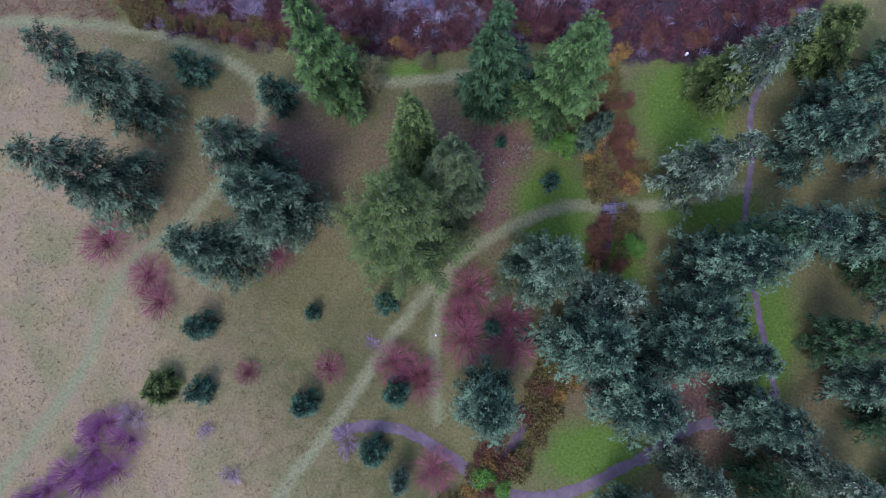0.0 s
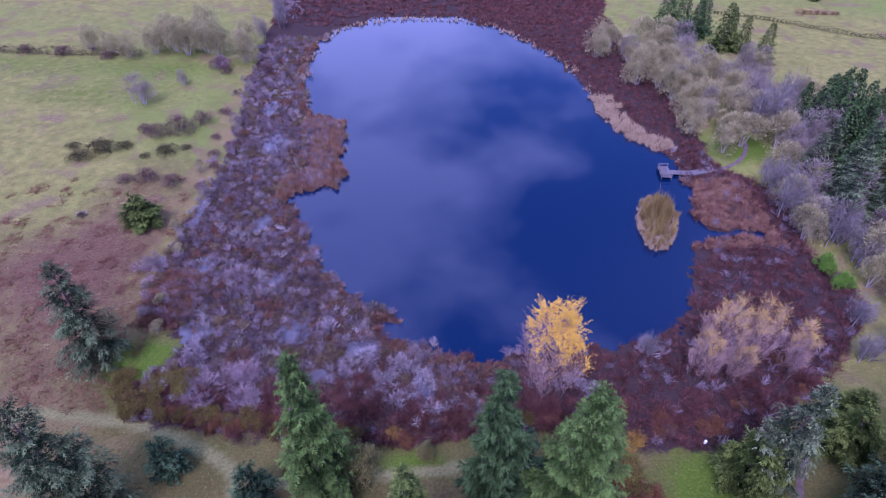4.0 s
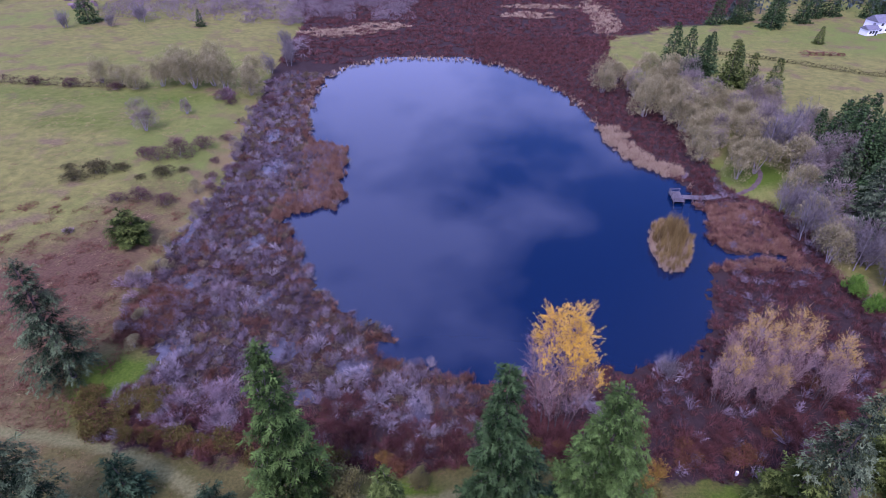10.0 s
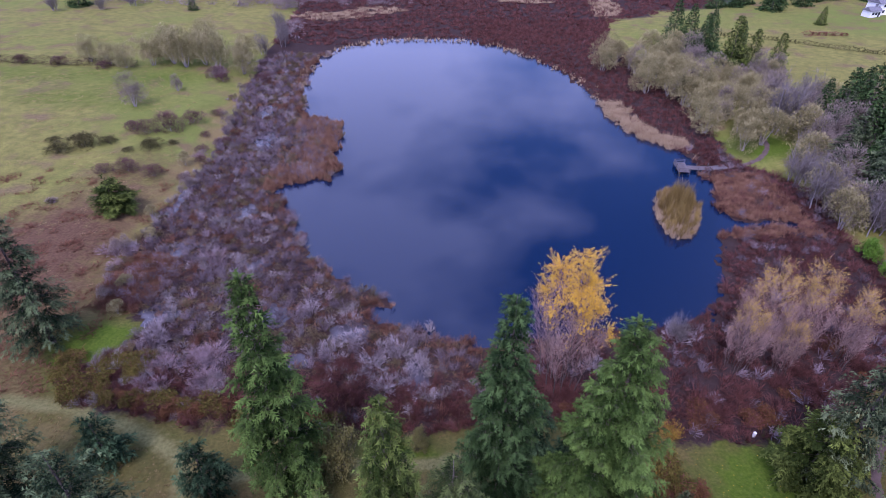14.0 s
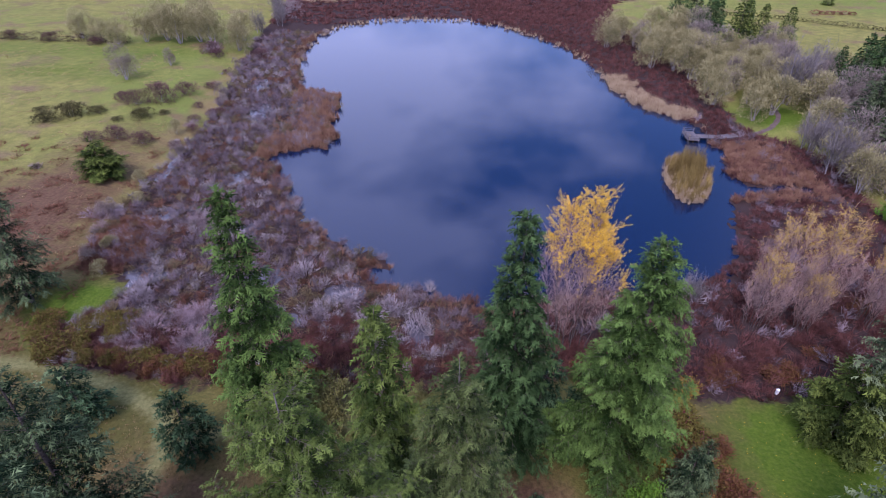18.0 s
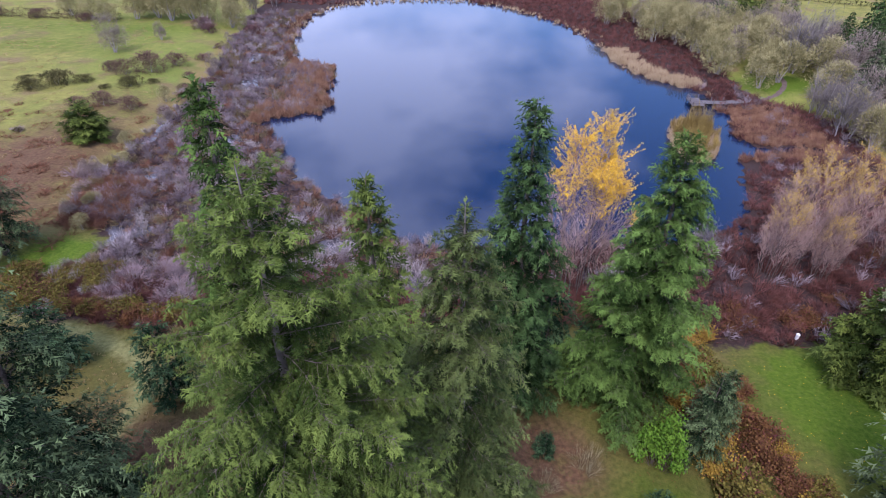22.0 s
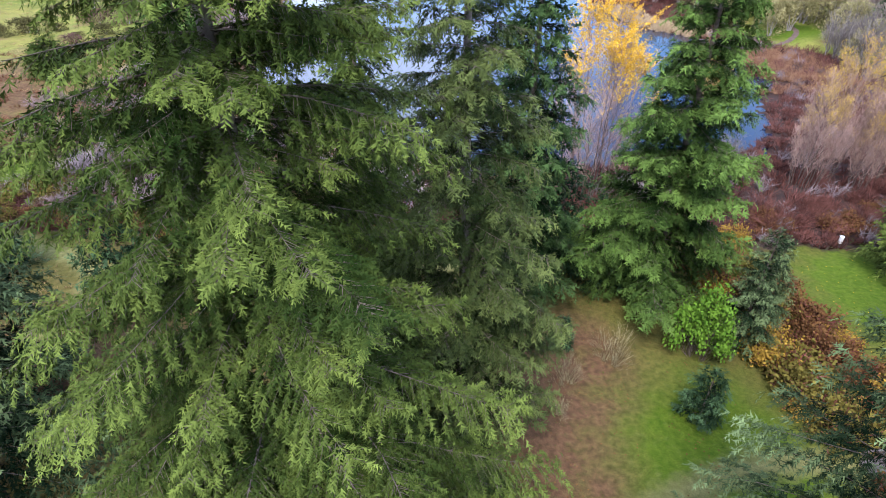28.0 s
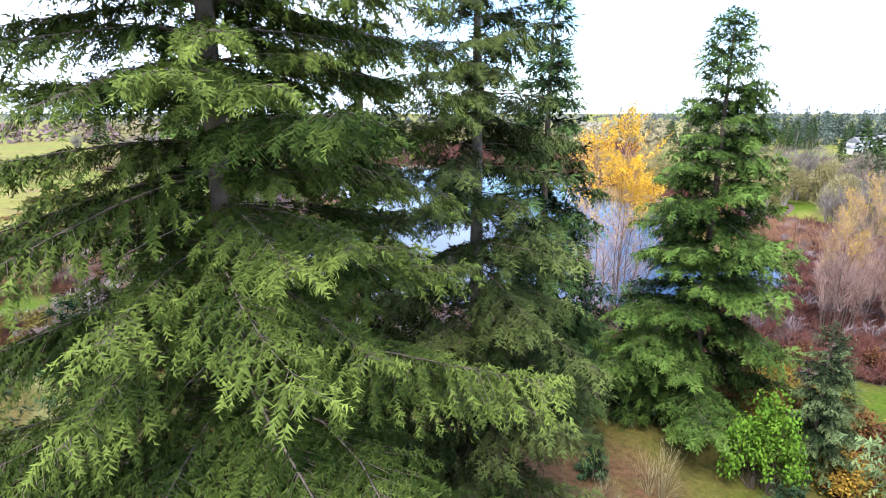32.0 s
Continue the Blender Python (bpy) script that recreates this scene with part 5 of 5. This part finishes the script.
kind_of = np.where((marsh_spots[:, 1] < 62) & (pale + pick < 0.3), 4, kind_of)
for k, mat, h, label in ((0, M_MPURPLE, 1.9, "dense purple-grey leafless marsh scrub"), (1, M_MGREY, 1.6, "bleached silver-grey marsh scrub"), (2, M_MRUST, 1.7, "russet leafless marsh bushes"),
                         (3, M_MOLIVE, 1.8, "low olive-brown marsh scrub"), (4, M_MWINE, 1.7, "dark wine-red scrub at the marsh edge")):
    bush_bed("marsh_scrub", marsh_spots[kind_of == k], h, 1.3, mat, 36, 0.033, label, 71 + k)
thicket("marsh_undergrowth", scatter(5200, -70, 16, 50, 240, 2, lambda q, s, m, r: (s > 0.5) & (m < 0) & west(q) & (pool(q) < 0.3)), 1.0, 1.0, M_RUSSET, 18, 0.035, "low russet stems between the marsh bushes", "scrub", 172, tangle=0.5)
thicket("marsh_undergrowth", scatter(5200, -70, 16, 50, 240, 34, lambda q, s, m, r: (s > 0.5) & (m < 0) & west(q) & (pool(q) < 0.3)), 1.1, 1.0, M_BRAMBLEOLIVE, 18, 0.035, "low olive-brown stems between the marsh bushes", "scrub", 173, tangle=0.5)
east_spots = spaced(scatter(5000, 14, 92, 48, 145, 33, lambda q, s, m, r: (s > 1) & (m < -0.5) & (waves(q, 9, 25) > -0.35)), 2.2)
shade = waves(east_spots, 12, 26)
bush_bed("marsh_scrub", east_spots[shade < 0.1], 1.9, 1.5, M_MWINE, 26, 0.045, "dark wine-red leafless marsh bushes", 103)
bush_bed("marsh_scrub", east_spots[shade >= 0.1], 1.8, 1.4, M_MPURPLE, 26, 0.045, "purple-grey leafless marsh bushes", 104)
thicket("marsh_bushes", scatter(260, -66, -52, 74, 95, 36, lambda q, s, m, r: (np.hypot((q[:, 0] + 60) / 6, (q[:, 1] - 85) / 9) < 1)), 1.6, 1.6, M_RUSSET, 90, 0.04, "rusty bushes at the edge of the marsh", "scrub", 106, tangle=0.4)
thicket("reed_bed", scatter(6000, -70, 20, 50, 240, 3, lambda q, s, m, r: (s > 0) & (m < 0) & (((s < 5) & (waves(q, 9, 23) > -0.3)) | (waves(q, 12, 24) > 0.55) | ((np.hypot(q[:, 0] + 36, (q[:, 1] - 146) * 0.5) < 11)))), 1.5, 0.9, M_REED, 26, 0.04, "rusty brown reeds and sedge along the shore", "reeds", 73)
thicket("meadowsweet_bed", scatter(12000, 14, 92, 48, 300, 4, lambda q, s, m, r: (s > 0.8) & (m < 0.5)), 1.4, 1.2, M_WINE, 18, 0.06, "wine-red dried meadowsweet over the marsh", "scrub", 74)
thicket("meadowsweet_bed", scatter(3500, -62, 20, 49, 66, 5, lambda q, s, m, r: (s > 3) & (m < 0.2) & (m > -9) & (waves(q, 8, 26) > -0.1)), 1.5, 1.1, M_WINE, 28, 0.04, "wine-red dried shrubs along the marsh edge", "scrub", 75)
thicket("meadowsweet_bed", scatter(9000, -95, 200, 255, 470, 6, lambda q, s, m, r: (s > 5) & (m < 0)), 1.6, 2.4, M_WINE, 12, 0.2, "far wine-red marsh meadow", "scrub", 76)
thicket("reed_bed", scatter(20000, -60, 90, 66, 275, 7, lambda q, s, m, r: (s > -0.6) & (s < 3.2) & ((q[:, 1] > 180) | (q[:, 0] > 20) & (q[:, 1] > 138)) & (r < 0.8) & (waves(q, 8, 35) > -0.35)), 1.5, 0.7, M_PALEREED, 16, 0.05, "pale tan reeds fringing the water", "reeds", 77)
thicket("reed_bed", scatter(1500, 60, 84, 100, 130, 8, lambda q, s, m, r: (s > 0.5) & (m < 0)), 1.5, 1.0, M_REED, 26, 0.05, "rusty brown reeds and sedge along the shore", "reeds", 78)
thicket("reed_bed", scatter(9000, -90, 130, 290, 420, 9, lambda q, s, m, r: (s > 3) & (m < 0) & (np.min([np.hypot((q[:, 0] - a) / c, (q[:, 1] - b) / d) for a, b, c, d in ((-58, 309, 19, 10), (-36, 322, 15, 9), (48, 348, 15, 8), (92, 350, 8, 34), (87, 318, 6, 14), (62, 372, 22, 6))], axis=0) + waves(q, 12, 27) * 0.3 < 1)), 1.3, 2.2, M_PALEREED, 16, 0.14, "pale straw patches in the far marsh", "reeds", 79)
thicket("island_reeds", scatter(1600, 44, 67, 95, 126, 10, lambda q, s, m, r: island_distance(q) < 0.0), 2.0, 0.8, M_PALEREED, 30, 0.05, "tall tan reeds covering a small island", "reeds", 80)
isle = spaced(scatter(2500, 44, 67, 95, 126, 11, lambda q, s, m, r: island_distance(q) < -0.3), 1.3)
bush_bed("island_scrub", isle, 6.2, 1.1, M_MISLAND, 44, 0.04, "olive-yellow and tan willow scrub on the island", 81, grow=0.3 + 0.7 * np.clip(-island_distance(isle) / 4.5, 0, 1))
thicket("meadow_tufts", scatter(9000, -95, -8, -45, 56, 12, lambda q, s, m, r: (m > 3) & (q[:, 0] + 0.5 * q[:, 1] < -12) & (line_distance(q, MOWN[0], False) > 1.8)), 0.45, 0.35, M_DRYGRASS, 9, 0.03, "tufts of dry straw-coloured grass", "grass", 82)
thicket("meadow_tufts", scatter(4500, -190, -64, 60, 250, 13, lambda q, s, m, r: (m > 2) & (waves(q, 20, 28) > 0.1)), 0.4, 0.9, M_DRYGRASS, 10, 0.05, "tufts of dry straw-coloured grass", "grass", 83)
thicket("meadow_scrub", scatter(3200, -115, -60, 56, 132, 14, lambda q, s, m, r: (m > 0.5) & (waves(q, 13, 29) > -0.35 + (q[:, 1] - 56) * 0.012)), 0.7, 1.5, M_RUSSET, 16, 0.05, "low russet scrub on the meadow", "scrub", 84)
thicket("lawn_tufts", scatter(6500, -2, 40, 10, 46, 18, lambda q, s, m, r: (m > 2)), 0.13, 0.22, M_GRASS, 6, 0.014, "short green and yellow lawn grass", "grass", 88)
thicket("lawn_tufts", scatter(9000, -40, 75, -42, 50, 15, lambda q, s, m, r: (m > 2) & (waves(q, 12, 30) > -0.4)), 0.16, 0.3, M_GRASS, 8, 0.02, "short green and yellow lawn grass", "grass", 85)

thicket("reed_bed", scatter(2500, 48, 72, 146, 190, 16, lambda q, s, m, r: (s > -0.5) & (s < 7) & (m < 0) & (q[:, 1] < 182)), 1.8, 0.9, M_PALEREED, 26, 0.06, "thick pale tan reeds on a low point", "reeds", 86)
thicket("reed_bed", scatter(2500, -50, -24, 122, 172, 17, lambda q, s, m, r: (s > -0.3) & (s < 9) & (q[:, 0] > -45)), 1.9, 0.9, M_REED, 28, 0.06, "thick rusty reeds on a marshy spit", "reeds", 87)

def litter_leaves(name, points, size, mat, label, seed):
    rng = np.random.default_rng(seed)
    q = np.asarray(points)
    base = np.column_stack([q, height(q) + 0.04])
    v, f = leaves(base, np.column_stack([rng.normal(0, 1, (len(q), 2)), np.full(len(q), 0.05)]), size * rng.uniform(0.6, 1.3, len(q)), size * 0.4, rng, 0.2, 0.0)
    return tagged(new(name, mesh_from(name, v, f, [mat])), label, "leaves", kind="stuff")
litter_leaves("fallen_leaves", scatter(300, 30, 54, 24, 50, 61, lambda q, s, m, r: (m > 1.5) & (r < 0.8)), 0.11, M_YELLOW, "yellow leaves fallen on the lawn", 110)
litter_leaves("fallen_leaves", scatter(1500, -8, 22, 14, 40, 62, lambda q, s, m, r: (m > 1.5) & (waves(q, 9, 51) > 0)), 0.14, M_RUSTLEAF, "rusty leaves fallen under the firs", 111)

# hedgerow and far woods
def crowns(name, points, h, r, mat, count, size, label, category, seed, cone=False, thin=0.4):
    """Distant crowns of many small clumps, joined."""
    rng = np.random.default_rng(seed)
    q = np.asarray(points)
    s = rng.uniform(0.7, 1.3, len(q))
    i = np.repeat(np.arange(len(q)), count)
    m = len(i)
    d = unit(rng.normal(0, 1, (m, 3)))
    t = rng.uniform(0, 1, m)
    reach = np.ones(m)
    if cone:
        s = s ** 1.8
        reach = 1.15 - t
        rr = (1 - t) * r * s[i]
        c = np.column_stack([d[:, 0] * rr, d[:, 1] * rr, t * h * s[i]])
    else:
        rr = rng.uniform(0.55, 1, m)
        c = d * np.array([[r, r, h * 0.5]]) * (s[i] * rr)[:, None]
        c[:, 2] += h * 0.52 * s[i]
    c += np.column_stack([q[i], height(q)[i]])
    v, f = leaves(c, d + np.array([[0, 0, 0.2]]), size * reach * rng.uniform(0.6, 1.4, m), size * thin, rng, 1.0)
    stems = np.column_stack([q, height(q)])
    tv, tf = tubes(stems, stems + np.array([[0, 0, h * 0.5]]), 0.02 * h, 0.008 * h, 4)
    me = mesh_from(name, *join([(v, f), (tv, tf)]), [mat])
    return tagged(new(name, me), label, category, kind="stuff")

hx = np.linspace(-300, -118, 90)
crowns("hedgerow", np.column_stack([hx, 214 + np.sin(hx * 0.05) * 1.5]), 2.8, 1.9, M_PURPLEBUSH, 90, 0.6, "long bare purple-brown hedgerow between fields", "hedge", 91, thin=0.16)
hx = np.linspace(126, 210, 60)
crowns("hedgerow", np.column_stack([hx, 262 - (hx - 126) * 0.62 + np.sin(hx * 0.1) * 2]), 1.5, 1.2, M_OLIVEBUSH, 60, 0.5, "low dark hedge across a sloping field", "hedge", 92, thin=0.2)
crowns("field_thicket", [(164 + k * 3.0, 258 - k * 0.4) for k in range(6)], 1.3, 2.0, M_RUSSET, 110, 0.5, "low brown scrub island in a mown field", "scrub", 93)
crowns("far_thicket", scatter(900, -190, 20, 262, 420, 21, lambda q, s, m, r: (s > 14) & ((m < 0) & ((q[:, 0] < -66) & (q[:, 1] < 300) | (q[:, 0] < -20) & (q[:, 1] > 336)) | (m > 0) & (q[:, 0] < -70) & (q[:, 1] > 318))), 5, 4.0, M_THICKET, 120, 1.1, "bare purple-grey thickets beyond the pond", "scrub", 94, thin=0.13)
crowns("far_wood", scatter(700, -260, 240, 400, 620, 22, lambda q, s, m, r: (waves(q, 60, 31) > -0.2) | (q[:, 1] > 520)), 10, 5.5, M_BEIGETWIG, 60, 2.2, "far leafless woodland", "woods", 95)
# the next two woods have distance haze in their base colour
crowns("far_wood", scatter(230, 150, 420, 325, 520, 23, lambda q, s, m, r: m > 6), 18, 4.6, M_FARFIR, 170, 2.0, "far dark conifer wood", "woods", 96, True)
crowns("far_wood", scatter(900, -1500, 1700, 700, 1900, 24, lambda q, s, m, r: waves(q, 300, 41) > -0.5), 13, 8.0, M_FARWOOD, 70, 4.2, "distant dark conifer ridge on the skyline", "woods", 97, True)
crowns("far_wood", scatter(300, -520, -200, 330, 640, 25, lambda q, s, m, r: waves(q, 70, 33) > 0.2), 9, 6.0, M_DARKSCRUB, 50, 2.6, "far leafless woodland", "woods", 98)

# ---- dock ----
dock = tagged(new("dock"), "weathered timber fishing dock with a railed platform", "dock")
dock.matrix_basis = pose(71.2, 132.6, 0, 0, 0, 174)
bm = bmesh.new()
for k in range(3):
    box(bm, -0.2, -0.9 + k * 0.8, 0.55, 8.5, -0.7 + k * 0.8, 0.73)
part("beam", bm, M_TIMBER, dock)
plank_mesh = bpy.data.meshes.new("plank")
bm = box(bmesh.new(), -0.13, -1.15, 0.735, 0.13, 1.15, 0.785, 0.008)
bm.to_mesh(plank_mesh)
bm.free()
plank_mesh.materials.append(M_TIMBER)
for k in range(21):
    piece("plank", plank_mesh, dock).location = (-0.1 + k * 0.28, 0, 0)
long_mesh = bpy.data.meshes.new("plank")
bm = box(bmesh.new(), -0.13, -3.0, 0.735, 0.13, 3.0, 0.785, 0.008)
bm.to_mesh(long_mesh)
bm.free()
long_mesh.materials.append(M_TIMBER)
for k in range(11):
    piece("plank", long_mesh, dock).location = (5.9 + k * 0.28, 0, 0)
for x, y in ((5.9, -2.8), (5.9, 2.8), (8.6, -2.8), (8.6, 2.8), (8.6, 0), (0.3, -1.0), (0.3, 1.0), (3.2, -1.0), (3.2, 1.0)):
    bm = bmesh.new()
    bmesh.ops.create_cone(bm, cap_ends=True, segments=8, radius1=0.12, radius2=0.12, depth=2.9, matrix=Matrix.Translation((x, y, 0.3)))
    part("post", bm, M_TIMBER, dock)
for x0, y0, x1, y1 in ((5.9, -2.86, 8.66, -2.74), (5.9, 2.74, 8.66, 2.86), (8.54, -2.74, 8.66, 2.74)):
    for z in (1.25, 1.7):
        part("rail", box(bmesh.new(), x0, y0, z, x1, y1, z + 0.09, 0.01), M_TIMBER, dock)
walkway = tagged(new("boardwalk"), "grey timber boardwalk leading from the lawn to the dock", "boardwalk")
walkway.matrix_basis = pose(71.3, 132.6, 0, 0, 0, 14)
for k in range(17):
    piece("plank", plank_mesh, walkway).location = (0.3 + k * 0.28, 0, 0)
for y in (-1, 1):
    part("beam", box(bmesh.new(), 0, y - 0.08, 0.3, 4.9, y + 0.08, 0.732), M_TIMBER, walkway)

# ---- foot bridges ----
def footbridge(x, y, turn, length, width, label):
    ob = tagged(new("footbridge"), label, "bridge")
    ob.matrix_basis = pose(x, y, ground_at(x + 4 * math.cos(radians(turn)), y + 4 * math.sin(radians(turn))) + 0.12, 0, 0, turn)
    for s in (-1, 1):
        part("beam", box(bmesh.new(), -length / 2, s * width * 0.4 - 0.1, -0.3, length / 2, s * width * 0.4 + 0.1, -0.004), M_TIMBER, ob)
        part("rail", box(bmesh.new(), -length / 2, s * width / 2 - 0.05, 0.95, length / 2, s * width / 2 + 0.05, 1.05, 0.01), M_TIMBER, ob)
        for k in range(4):
            px = -length / 2 + 0.1 + k * (length - 0.2) / 3
            part("post", box(bmesh.new(), px - 0.05, s * width / 2 - 0.05, -0.1, px + 0.05, s * width / 2 + 0.05, 0.948), M_TIMBER, ob)
    me = bpy.data.meshes.new("plank")
    bm = box(bmesh.new(), -0.1, -width / 2, 0, 0.1, width / 2, 0.05, 0.006)
    bm.to_mesh(me)
    bm.free()
    me.materials.append(M_TIMBER)
    n = int(length / 0.215)
    for k in range(n):
        piece("plank", me, ob).location = (-length / 2 + 0.11 + k * 0.215, 0, 0)
    return ob
footbridge(29.6, 19.75, 4, 4.2, 1.6, "small dark timber footbridge over the creek")
footbridge(6.0, -26.9, -36, 6.0, 2.1, "timber footbridge with dark rails on the gravel path")

# ---- small things ----
marker = tagged(new("marker_post"), "short white painted marker post at the lawn edge", "post")
marker.matrix_basis = pose(44.6, 49.2, ground_at(44.6, 49.2))
part("shaft", box(bmesh.new(), -0.16, -0.16, -0.1, 0.16, 0.16, 0.8, 0.02), M_WHITE, marker)
part("cap", box(bmesh.new(), -0.19, -0.19, 0.803, 0.19, 0.19, 0.86, 0.02), M_WHITE, marker)
stake = copy_thing(marker, pose(-2.1, -2.3, ground_at(-2.1, -2.3)) @ Matrix.Diagonal((0.7, 0.7, 0.5, 1)))
stake["label"] = "low white marker stake in the mown grass"

def house(x, y, turn, w, d, h, label):
    ob = tagged(new("house"), label, "house")
    ob.matrix_basis = pose(x, y, ground_at(x, y), 0, 0, turn)
    part("wall", box(bmesh.new(), -w / 2, -d / 2, -0.5, w / 2, d / 2, h), M_WHITE, ob)
    bm = bmesh.new()
    e = 0.5
    pts = [(-w / 2 - e, -d / 2 - e, h), (w / 2 + e, -d / 2 - e, h), (w / 2 + e, d / 2 + e, h), (-w / 2 - e, d / 2 + e, h), (-w / 2 - e, 0, h + d * 0.36), (w / 2 + e, 0, h + d * 0.36)]
    vs = [bm.verts.new(p) for p in pts]
    for f in ((0, 1, 5, 4), (2, 3, 4, 5), (0, 4, 3), (1, 2, 5), (0, 3, 2, 1)):
        bm.faces.new([vs[k] for k in f])
    roof = part("roof", bm, M_ROOF, ob)
    part("chimney", box(bmesh.new(), w * 0.2, -0.4, h + 0.6, w * 0.2 + 0.8, 0.4, h + d * 0.36 + 0.9), M_ROOF, roof)
    for k in range(3):
        wx0 = -w / 2 + w * (0.17 + k * 0.28)
        for z in ((1.0, 3.6) if h > 4 else (1.0,)):
            part("window", box(bmesh.new(), wx0, -d / 2 - 0.04, z, wx0 + 1.3, -d / 2 - 0.003, z + 1.3), M_GLASSDARK, ob)
    part("door", box(bmesh.new(), w / 2 - 1.6, -d / 2 - 0.05, 0, w / 2 - 0.6, -d / 2 - 0.003, 2.05), M_GLASSDARK, ob)
    return ob
house(220, 295, 12, 12, 8, 5.2, "white two-storey farmhouse with a grey roof")
house(211, 289, 12, 6, 5, 2.8, "low white shed with a grey roof beside the farmhouse")
house(262, 330, -8, 14, 8, 4.6, "distant pale house with a grey roof")
house(170, 640, 5, 40, 14, 4.6, "long pale distant farm building")
